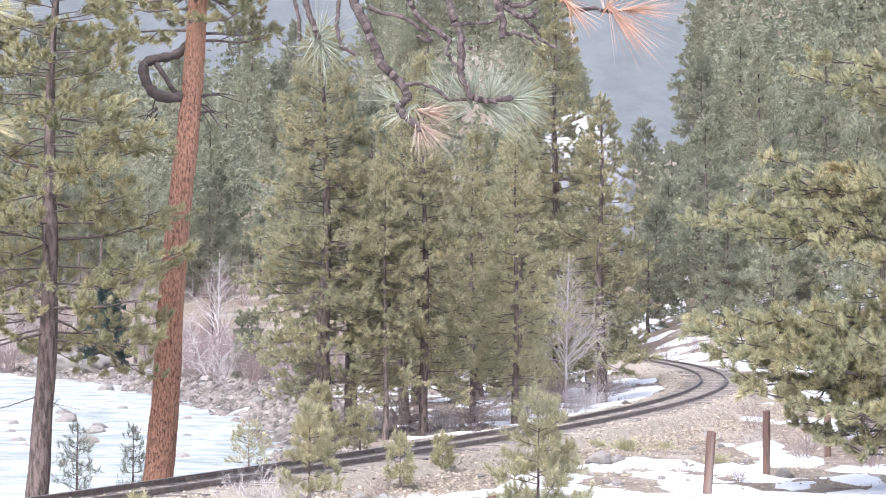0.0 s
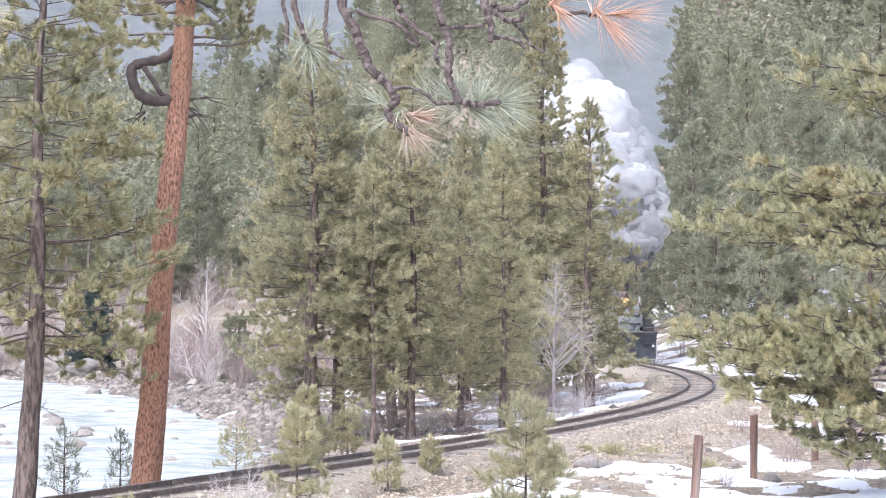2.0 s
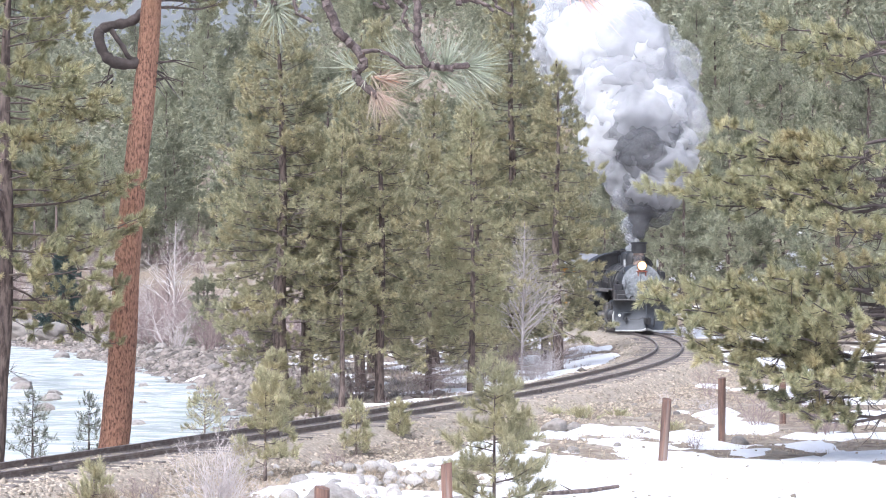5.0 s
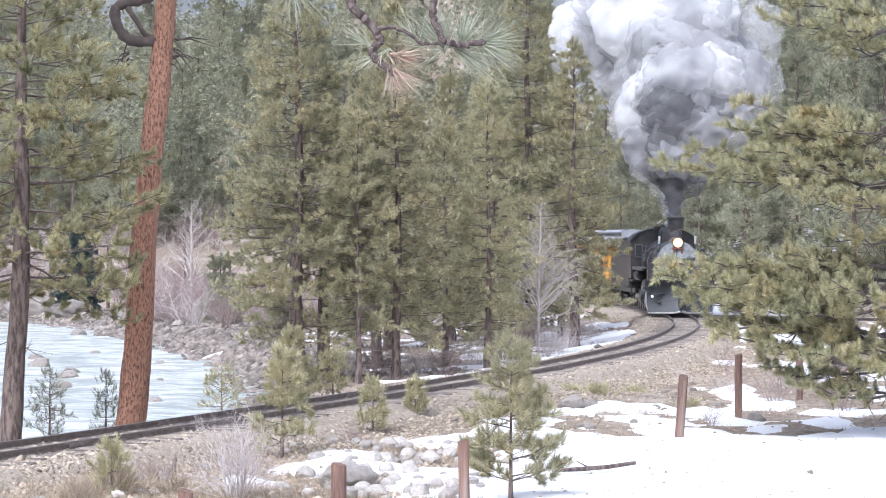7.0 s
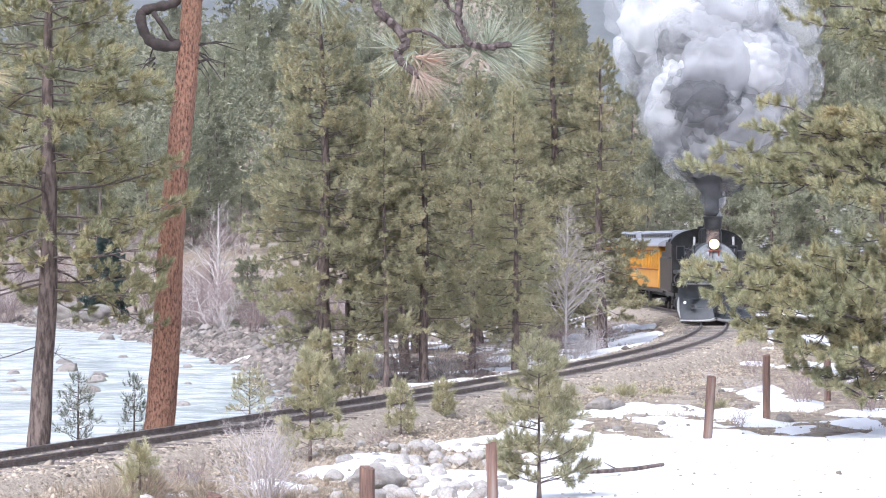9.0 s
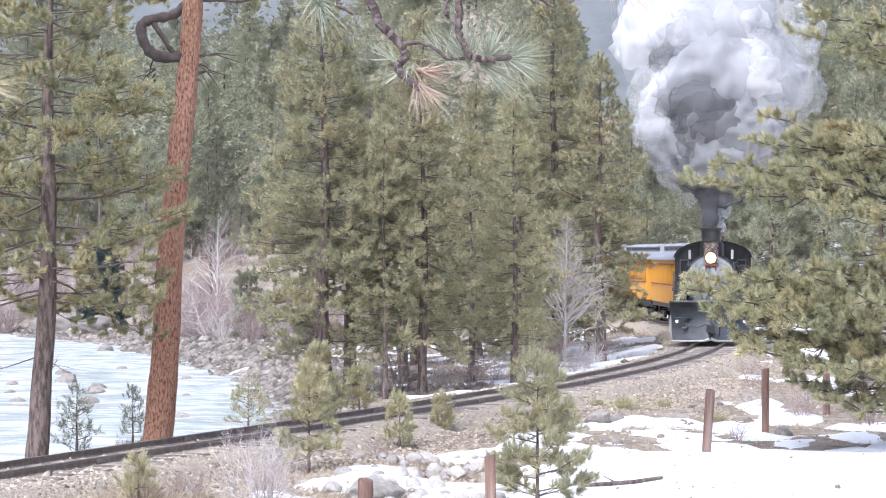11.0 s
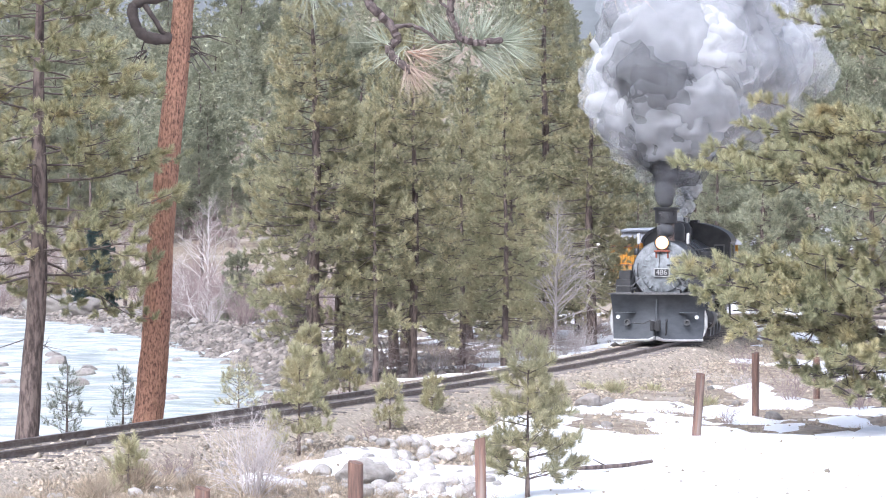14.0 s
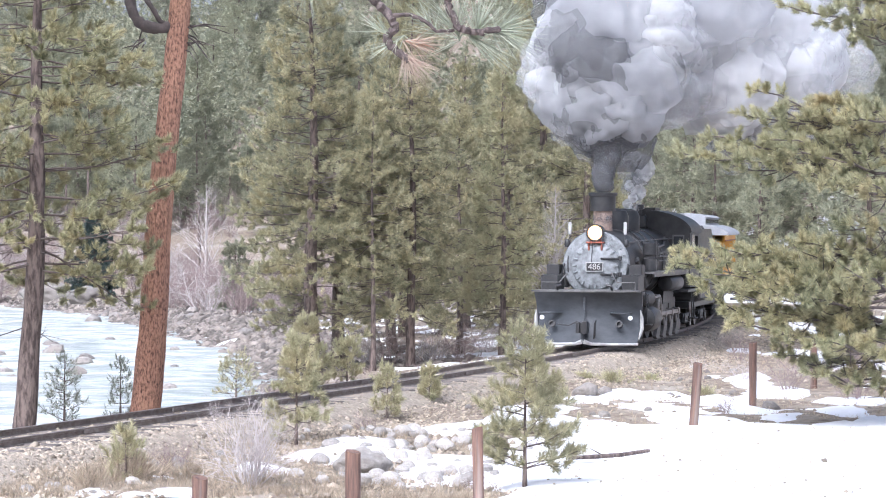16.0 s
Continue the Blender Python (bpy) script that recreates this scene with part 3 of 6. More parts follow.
    v, f = brushes(rng, np.array(at), np.array(way), count, length, width, shoot)
    tagged(part("crown", soup("crown", v, f), mat, tree), kind="stuff")
    return tree


def put(tree, x, y, z=None, turn=0.0, size=1.0):
    tree.matrix_basis = Matrix.Translation((x, y, gz(x, y) if z is None else z)) @ pose(0, 0, 0, 0, 0, turn) @ Matrix.Scale(size, 4)
    return tree


BEHIND = "pines between the track and the river"
# the two pines on the river side of the near track
put(pine("pine_tree", 11, 11.5, 3.3, 2.55, 0.215, step_z=0.44, per=5, count=150, length=0.14, width=0.0135, gap=0.36, shoot=0.13, lean=(0.35, 0), mat=M_NEEDLE_SUN, shape=lambda f: 0.97 if f < 0.25 else 1.2 - 0.95 * f, snags=5,
         label="slender pine with grey-brown trunk and tufted yellow-green crown", group="pines beside the near track"), -7.45, 47.4, -0.75)


def ponderosa():
    rng = np.random.default_rng(4)
    tree = tagged(new("ponderosa_pine"), "tall leaning ponderosa pine with orange bark and looped dead limb", "pine tree", "pines beside the near track")
    h, tilt = 14.0, 0.083
    pts = [Vector((tilt * z + 0.03 * math.sin(z), 0.0, z)) for z in np.linspace(-0.6, h, 110)]
    g, n = Geo(), 44
    for k, p in enumerate(pts):
        r = 0.285 * (1 - 0.30 * max(p.z, 0) / 8.0) * (1 + 0.12 * math.exp(-max(p.z, 0) * 2))
        for i in range(n):
            a = 2 * math.pi * i / n
            # plates of bark stand proud of dark furrows
            ridge = abs(noise.noise((math.cos(a) * 3.6, math.sin(a) * 3.6, p.z * 1.3))) ** 0.7 * 0.13 + abs(noise.noise((math.cos(a) * 9, math.sin(a) * 9, p.z * 4))) * 0.03
            g.v.append((p.x + r * (0.95 + ridge) * math.cos(a), p.y + r * (0.95 + ridge) * math.sin(a), p.z))
    g.f = [(k * n + i, k * n + (i + 1) % n, k * n + n + (i + 1) % n, k * n + n + i) for k in range(len(pts) - 1) for i in range(n)]
    part("trunk", g, M_PONDEROSA, tree, "orange-brown plated trunk")
    up = 1.78

    def curved(line, k=5):
        """More points along a line, rounded off."""
        pts = [Vector(p) for p in line]
        pts = [pts[0]] + pts + [pts[-1]]
        out = []
        for i in range(1, len(pts) - 2):
            a, b, c, d = pts[i - 1:i + 3]
            for j in range(k):
                t = j / k
                out.append(0.5 * (2 * b + (c - a) * t + (2 * a - 5 * b + 4 * c - d) * t * t + (3 * b - a - 3 * c + d) * t ** 3))
        return out + [pts[-1]]

    def knotted(line, r0, r1, name, label):
        pts = curved([(x, y, z + up) for x, y, z in line])
        g = Geo().tube(pts, [(r0 + (r1 - r0) * k / len(pts)) * (1 + 0.34 * noise.noise((k * 0.55, r0 * 50, 3))) for k in range(len(pts))], 12)
        part(name, g, M_DEADWOOD, tree, label)
    knotted([(0.62, 0, 6.02), (0.30, -0.12, 5.96), (0.02, -0.16, 6.02), (-0.15, -0.16, 6.22), (-0.22, -0.15, 6.48), (-0.16, -0.13, 6.62), (0.08, -0.1, 6.70), (0.38, 0, 6.78), (0.62, 0.08, 7.0)], 0.115, 0.085, "looped_limb", "dark looped dead limb")
    knotted([(0.02, -0.18, 6.60), (0.12, -0.2, 6.45), (0.24, -0.2, 6.28), (0.34, -0.15, 6.1), (0.5, 0, 6.0)], 0.05, 0.045, "looped_limb", "dark looped dead limb")
    for k in range(15):
        right = k % 3 != 0
        o = Vector((tilt * 7.6 + (0.12 if right else -0.6), 0, 7.35 + rng.uniform(-0.15, 0.5)))
        d = unit((rng.uniform(0.3, 1.0) * (1 if right else -0.5), rng.normal(0, 0.4), rng.uniform(-0.9, 0.2)))
        ln = rng.uniform(0.3, 0.9)
        part("dead_twig", Geo().tube([o, o + d * ln * 0.5 + Vector((0, 0, 0.04)), o + d * ln + Vector((0, 0, -0.08))], [0.02, 0.014, 0.006], 4), M_DEADWOOD, tree)
    part("limb_stub", Geo().tube([(0.1, -0.1, 3.95), (-0.12, -0.25, 3.95)], [0.06, 0.045], 7), M_TWIG, tree)
    at, way = [], []
    for k in range(52):
        a, z = rng.uniform(0, 2 * math.pi), rng.uniform(8.8, 11.8)
        o = Vector((tilt * z, 0, z))
        ln = rng.uniform(0.9, 2.3)
        d = unit((math.cos(a), math.sin(a), rng.uniform(-0.15, 0.15)))
        pts = [o, o + d * ln * 0.3, o + d * ln * 0.65 - Vector((0, 0, 0.05)), o + d * ln + Vector((0, 0, 0.06))]
        limb = Geo().tube(pts, [0.034, 0.027, 0.018, 0.008], 5)
        fan(rng, pts, limb, at, way, 0.03, 0.36, 0.3)
        part("limb", limb, M_TWIG, tree, smooth=False)
    v, f = brushes(rng, np.array(at), np.array(way), 150, 0.14, 0.0135, 0.13)
    tagged(part("crown", soup("crown", v, f), M_NEEDLE_SUN, tree), kind="stuff")
    return tree


put(ponderosa(), -5.68, 50.0, -0.75)

# the stand of pines between the near track and the bend
for seed, h, bare, reach, tr, mat, x, y, label in (
        (21, 13.0, 2.0, 3.0, 0.25, None, -3.95, 80.0, "broad full pine with dark trunk and green crown"),
        (22, 9.0, 3.0, 1.9, 0.23, None, -3.2, 82.0, "dark-trunked pine behind a broader one"),
        (23, 11.8, 1.9, 2.0, 0.15, None, -0.95, 80.5, "narrow green pine with a straight dark trunk"),
        (32, 8.2, 2.4, 1.5, 0.09, None, -2.1, 79.0, "thin young pine with a bare lower trunk"),
        (24, 9.2, 1.5, 1.55, 0.12, M_NEEDLE_PALE, 1.9, 84.0, "thin pine with sparse yellowing needles"),
        (25, 8.6, 1.2, 1.8, 0.12, None, 0.55, 88.0, "smaller green pine in a dense stand"),
        (26, 11.2, 1.7, 2.2, 0.20, None, 5.2, 95.0, "broad green pine on the inside of the bend"),
        (27, 17.0, 1.5, 2.5, 0.24, None, 3.9, 104.0, "tall dark narrow pine inside the bend"),
        (28, 12.5, 1.8, 2.8, 0.20, None, -1.8, 93.0, "green pine in the middle of the stand"),
        (29, 11.0, 1.5, 2.6, 0.20, None, 2.4, 101.0, "green pine in the middle of the stand"),
        (33, 10.5, 1.5, 2.5, 0.18, None, 5.6, 112.0, "green pine at the back of the stand"),
        (34, 12.0, 1.5, 2.6, 0.20, None, 1.0, 116.0, "green pine at the back of the stand"),
        (35, 9.5, 0.9, 2.7, 0.18, None, 3.4, 109.5, "low-branched green pine at the back of the stand"),
        (36, 9.5, 0.9, 2.7, 0.18, None, -1.6, 108.0, "low-branched green pine at the back of the stand")):
    near = y < 90
    put(pine("pine_tree", seed, h, bare, reach, tr, step_z=0.36 if near else 0.42, per=5, count=58 if near else 52, length=0.155 if near else 0.18, width=0.019 if near else 0.026, gap=0.32 if near else 0.34, shoot=0.12,
             mat=mat, label=label, group=BEHIND, snags=10 if near else 0), x, y)


def spreading_pine():
    """The wide pine whose long limbs reach in over the fence."""
    rng = np.random.default_rng(31)
    tree = tagged(new("pine_tree"), "wide spreading pine with long low needle-padded limbs", "pine tree", "pines on the outside of the bend")
    tx, ty = 10.4, 50.5
    part("trunk", Geo().tube([(tx, ty, -1), (tx + 0.05, ty, 2), (tx, ty, 5), (tx + 0.1, ty, 9)], [0.34, 0.28, 0.2, 0.08], 14), M_BARK, tree)
    at, way = [], []
    # outer end of each limb: x, y, z
    upper = ((4.36, 49.5, 4.66), (4.9, 50.2, 5.00), (5.2, 49.6, 4.50), (5.75, 50.0, 5.35), (5.85, 50.6, 5.90), (6.35, 50.2, 5.55), (7.1, 50.4, 5.75), (6.3, 49.0, 4.75), (7.2, 49.4, 5.0), (6.7, 48.6, 4.35), (7.6, 48.5, 4.2), (6.6, 50.8, 5.2), (7.5, 49.0, 5.45), (6.0, 49.4, 4.9))
    lower = ((4.28, 49.2, 2.62), (4.45, 50.0, 2.86), (5.1, 48.8, 1.9), (5.35, 48.4, 1.55), (4.7, 49.0, 2.3), (5.15, 49.6, 2.9), (4.85, 48.6, 2.42), (5.8, 50.2, 2.7), (5.15, 48.3, 2.15), (5.6, 49.2, 1.8), (6.2, 48.5, 2.05), (7.1, 49.2, 1.85), (7.2, 48.0, 2.6), (5.5, 48.8, 2.45), (6.0, 49.6, 1.75), (6.6, 50.4, 2.35), (7.6, 49.8, 2.9), (7.4, 48.9, 3.4), (6.6, 49.2, 3.0))
    skirt = ((6.2, 49.4, 1.35), (6.3, 50.0, 0.85), (6.85, 49.0, 0.55), (7.4, 50.0, 0.75), (7.75, 48.6, 1.25), (7.0, 48.2, 1.2))
    top = ((6.45, 50.4, 7.5), (6.9, 50.8, 7.9), (7.85, 50.2, 6.95), (7.4, 49.8, 7.45))
    for x, y, z in upper + lower + skirt + top:
        o = Vector((tx - 0.1, ty, min(max(z + rng.uniform(-0.5, 0.3), 0.6), 8.5)))
        e = Vector((x, y, z))
        ln = (e - o).length
        pts = [o.lerp(e, g) + Vector((0, 0, -0.30 * math.sin(math.pi * g))) + Vector(rng.normal(0, 0.07, 3)) * (1 if 0 < g < 1 else 0) for g in np.linspace(0, 1, 10)]
        limb = Geo().tube(pts, [0.052 * (1 - 0.82 * k / 9) for k in range(10)], 6)
        fan(rng, pts[4:] if z < 1.0 else pts[3:], limb, at, way, 0.03, 0.28, 0.12, 0.28, 0.24)
        for k in range(9):  # bare dark twigs along the inner half
            g = rng.uniform(0.25, 0.8)
            q = pts[int(g * 9)]
            d = unit((rng.normal(-0.5, 0.5), rng.normal(0, 0.5), rng.normal(-0.15, 0.5)))
            b = rng.uniform(0.3, 0.8)
            m = q + d * b * 0.5 + Vector((0, 0, -0.05))
            limb.tube([q, m, q + d * b + Vector((0, 0, 0.08))], [0.012, 0.009, 0.004], 4)
            limb.tube([m, m + Vector(rng.normal(0, 0.16, 3))], [0.006, 0.003], 3)
        part("limb", limb, M_DEADWOOD, tree, smooth=False)
    v, f = brushes(rng, np.array(at), np.array(way), 130, 0.15, 0.0135, 0.14)
    tagged(part("crown", soup("crown", v, f), M_NEEDLE_SUN, tree), kind="stuff")


spreading_pine()

# pines of the wood on the slope behind
FAR = []
for k, (h, r) in enumerate(((13.0, 3.0), (11.0, 3.2), (14.5, 2.9), (9.5, 2.7))):
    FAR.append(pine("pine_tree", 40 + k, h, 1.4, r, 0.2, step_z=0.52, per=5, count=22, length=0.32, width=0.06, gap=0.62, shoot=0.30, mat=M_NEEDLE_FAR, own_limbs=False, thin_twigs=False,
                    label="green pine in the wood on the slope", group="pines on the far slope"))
rnd = random.Random(77)
first = set()


def far_pine(k, x, y, size):
    if k not in first:
        first.add(k)
        return put(FAR[k], x, y, None, rnd.uniform(0, 360), size)
    return copy_thing(FAR[k], Matrix.Translation((x, y, gz(x, y) - 0.2)) @ pose(0, 0, 0, 0, 0, rnd.uniform(0, 360)) @ Matrix.Scale(size, 4))


for x, y, k, s in ((15.6, 165, 0, 1.0), (20.5, 168, 1, 1.05), (19.2, 160, 2, 0.9), (24.0, 158, 0, 1.0), (27.5, 150, 1, 1.1), (24.5, 175, 2, 1.1), (16.5, 180, 3, 1.1), (29, 168, 0, 1.15),
                   (31.5, 155, 2, 1.0), (21.5, 188, 2, 1.15), (26.5, 190, 0, 1.2), (32, 185, 1, 1.2), (18.2, 196, 0, 1.1), (22.5, 140, 3, 1.0), (26.0, 138, 1, 0.95), (13.2, 174, 3, 0.75), (14.6, 182, 3, 0.8), (11.4, 186, 3, 0.75), (17.4, 172, 3, 0.95), (13.0, 194, 1, 0.75), (15.5, 190, 1, 0.8), (10.0, 178, 3, 0.8), (21.0, 176, 3, 1.1), (12.2, 168, 3, 0.6), (14.4, 204, 1, 0.85), (16.0, 212, 3, 0.75), (16.4, 160, 3, 0.8), (18.2, 152, 3, 0.7)):
    far_pine(k, x, y, s)
for k in range(46):  # smaller trees at the foot of the slope beyond the river
    y = rnd.uniform(194, 236)
    far_pine(rnd.choice((1, 3)), rnd.uniform(-0.19, 0.0) * y, y, rnd.uniform(0.45, 0.85))
n = 0
while n < 150:
    y = 196 * (2.6 ** (rnd.random() ** 1.15))
    a = rnd.uniform(-0.2, 0.205)
    if 0.046 + 0.008 * rnd.random() < a < 0.092 - 0.008 * rnd.random():
        continue
    if a < 0.05 and y < 222 and rnd.random() < 0.5:
        continue
    far_pine(rnd.randrange(4), a * y, y, rnd.uniform(0.8, 1.3))
    n += 1


def far_woods():
    """The rest of the forest on the slopes, too many to count: each tree a ragged cone of sprays."""
    rng = np.random.default_rng(55)
    at, way = [], []
    while len(at) < 2100 * 34:
        y = rng.uniform(208, 430)
        a = rng.uniform(-0.21, 0.21) if len(at) < 1300 * 34 else rng.uniform(0.09, 0.21)
        if 0.045 < a < 0.093:
            continue
        x, h = a * y, rng.uniform(7, 13)
        z = gz(x, y)
        f = rng.random(34) ** 1.3
        t = rng.uniform(0, 6.28, 34)
        r = (1 - f) * h * 0.24 * rng.uniform(0.5, 1.1, 34)
        at += list(np.stack([x + r * np.cos(t), y + r * np.sin(t), z + 0.8 + f * h * 0.92], -1))
        way += list(np.stack([np.cos(t), np.sin(t), np.full(34, 0.25)], -1))
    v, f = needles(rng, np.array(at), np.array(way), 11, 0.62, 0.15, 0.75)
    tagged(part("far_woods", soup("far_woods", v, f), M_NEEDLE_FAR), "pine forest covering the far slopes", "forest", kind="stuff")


far_woods()


# ---- the pine beside the camera, with its branch hanging into the view ----
def near_branch():
    rng = np.random.default_rng(12)
    tree = tagged(new("pine_tree"), "pine beside the path with a bare branch of long needles", "pine tree")
    part("trunk", Geo().tube([(2.7, 7.7, gz(2.7, 7.7) - 0.4), (2.7, 7.7, 3), (2.75, 7.7, 6), (2.7, 7.7, 9)], [0.24, 0.2, 0.16, 0.1], 16), M_BARK, tree)
    part("limb", Geo().tube([(2.7, 7.7, 4.7), (1.6, 7.5, 4.55), (0.6, 7.42, 4.38), (-0.3, 7.4, 4.31), (-1.0, 7.4, 4.32), (-1.7, 7.4, 4.36)], [0.07, 0.05, 0.035, 0.028, 0.02, 0.012], 10), M_DEADWOOD, tree)
    def twig(r0, *line):
        """A knobbly twig with the scars of old needles."""
        pts, y = [], 7.4 + rng.normal(0, 0.02)
        for (x0, z0), (x1, z1) in zip(line[:-1], line[1:]):
            for g in (0, 0.25, 0.5, 0.75):
                pts.append((x0 + (x1 - x0) * g + rng.normal(0, 0.0018), y + rng.normal(0, 0.004), z0 + (z1 - z0) * g + rng.normal(0, 0.0018)))
        pts.append((line[-1][0], y, line[-1][1]))
        part("twig", Geo().tube(pts, [r0 * (1 - 0.3 * i / len(pts)) * (1.0 + 0.22 * (i % 2)) for i in range(len(pts))], 8), M_TWIG_NEAR, tree)
    twig(0.0135, (-0.31, 4.30), (-0.293, 4.169), (-0.283, 4.090), (-0.251, 4.034), (-0.232, 3.979), (-0.213, 3.931), (-0.184, 3.900), (-0.149, 3.865), (-0.133, 3.829), (-0.160, 3.805), (-0.149, 3.781), (-0.112, 3.754), (-0.097, 3.742))
    twig(0.0115, (-0.03, 4.30), (-0.027, 4.170), (-0.019, 4.090), (-0.006, 4.043), (0.013, 4.003), (0.017, 3.948), (0.009, 3.900), (0.025, 3.861), (0.045, 3.829), (0.077, 3.818), (0.117, 3.822), (0.156, 3.830))
    twig(0.008, (-0.15, 4.29), (-0.146, 4.154), (-0.134, 4.098), (-0.102, 4.051), (-0.058, 4.019), (-0.026, 3.995), (-0.015, 3.987))
    twig(0.006, (-0.248, 4.082), (-0.169, 4.066), (-0.113, 4.035), (-0.074, 4.003), (-0.071, 3.987), (-0.109, 4.003))
    twig(0.0125, (0.09, 4.32), (0.097, 4.170), (0.116, 4.091), (0.132, 4.051), (0.129, 3.996))
    twig(0.008, (0.132, 4.107), (0.155, 4.088), (0.195, 4.091), (0.234, 4.115))
    twig(0.008, (0.124, 4.09), (0.147, 4.075), (0.179, 4.056), (0.219, 4.060), (0.223, 4.072))
    twig(0.0055, (-0.006, 4.043), (0.053, 4.040), (0.100, 4.046), (0.124, 4.059))
    twig(0.006, (0.131, 4.009), (0.171, 4.012), (0.211, 3.996), (0.227, 3.980))
    twig(0.005, (0.195, 4.058), (0.219, 4.028), (0.235, 3.996), (0.282, 3.973))
    twig(0.009, (-0.43, 4.30), (-0.423, 4.153), (-0.414, 4.073), (-0.398, 4.026), (-0.382, 3.994))
    twig(0.006, (-0.47, 4.30), (-0.462, 4.137), (-0.446, 4.073), (-0.441, 3.994))
    twig(0.0065, (-0.33, 4.29), (-0.327, 4.105), (-0.332, 4.026), (-0.322, 3.971), (-0.279, 3.947))
    twig(0.0055, (-0.141, 3.868), (-0.089, 3.868), (-0.049, 3.850), (-0.018, 3.821), (0.03, 3.825))
    twig(0.0045, (-0.015, 3.987), (-0.029, 3.956), (-0.010, 3.924), (0.009, 3.913))
    twig(0.0065, (0.28, 4.34), (0.290, 4.155), (0.310, 4.092), (0.337, 4.079), (0.401, 4.079), (0.432, 4.073), (0.480, 4.079))
    twig(0.006, (-1.5, 4.33), (-1.42, 4.0), (-1.31, 3.754))
    twig(0.006, (-1.6, 4.33), (-1.33, 4.086))

    def tuft(x, z, wx, wz, count, length, spread, mat):
        """Long needles that spring from a twig's end, the way (wx, wz)."""
        v, f = needles(rng, np.array([(x, 7.4, z)]), np.array([unit((wx, 0.0, wz))]), count, length, 0.0030, spread, 0.03)
        part("needle_tuft", soup("needle_tuft", v, f), mat, tree)
    tuft(-0.382, 3.986, 0.1, -0.2, 110, 0.155, 1.3, M_NEEDLE_NEAR)
    tuft(-0.39, 4.0, 0.2, 0.8, 40, 0.14, 0.6, M_NEEDLE_NEAR)
    tuft(0.148, 3.826, 1.0, 0.25, 80, 0.155, 0.5, M_NEEDLE_NEAR)
    tuft(0.148, 3.826, 0.9, -0.5, 46, 0.16, 0.35, M_NEEDLE_NEAR)
    tuft(0.093, 3.82, 0.1, 1.0, 70, 0.15, 0.5, M_NEEDLE_NEAR)
    tuft(0.038, 3.824, -0.3, 1.0, 90, 0.16, 0.55, M_NEEDLE_NEAR)
    tuft(0.07, 3.815, 0.8, -0.6, 46, 0.20, 0.22, M_NEEDLE_NEAR)
    tuft(-0.03, 3.83, -0.7, 0.6, 40, 0.13, 0.5, M_NEEDLE_NEAR)
    tuft(-0.168, 3.821, -0.9, 0.5, 36, 0.12, 0.5, M_NEEDLE_NEAR)
    tuft(-0.13, 3.80, -0.8, -0.5, 30, 0.12, 0.5, M_NEEDLE_NEAR)
    tuft(-0.09, 3.79, 0.8, -0.2, 60, 0.14, 0.45, M_NEEDLE_TAN)
    tuft(-0.08, 3.795, 1.0, -0.1, 20, 0.09, 0.3, M_NEEDLE_DEAD)
    tuft(-0.104, 3.742, 0.35, -1.0, 46, 0.11, 0.4, M_NEEDLE_TAN)
    tuft(-0.09, 3.75, 1.0, -0.7, 40, 0.13, 0.35, M_NEEDLE_TAN)
    tuft(-0.104, 3.75, 0.2, -0.6, 26, 0.09, 0.6, M_NEEDLE_TAN)
    tuft(-0.015, 3.983, 0.5, -0.2, 30, 0.08, 0.9, M_NEEDLE_NEAR)
    tuft(0.31, 4.099, 0.7, -0.7, 40, 0.14, 0.4, M_NEEDLE_DEAD)
    tuft(0.31, 4.11, 0.8, 0.5, 30, 0.13, 0.4, M_NEEDLE_DEAD)
    tuft(0.437, 4.073, 0.65, -0.85, 60, 0.20, 0.20, M_NEEDLE_DEAD)
    tuft(0.48, 4.079, 1.0, 0.1, 50, 0.17, 0.28, M_NEEDLE_DEAD)
    tuft(0.42, 4.08, 0.6, 0.9, 30, 0.13, 0.35, M_NEEDLE_DEAD)
    tuft(-1.31, 3.754, 1.0, 0.0, 70, 0.13, 0.5, M_NEEDLE_PALE)
    tuft(-1.33, 4.086, 1.0, -0.15, 60, 0.17, 0.25, M_NEEDLE_PALE)


near_branch()


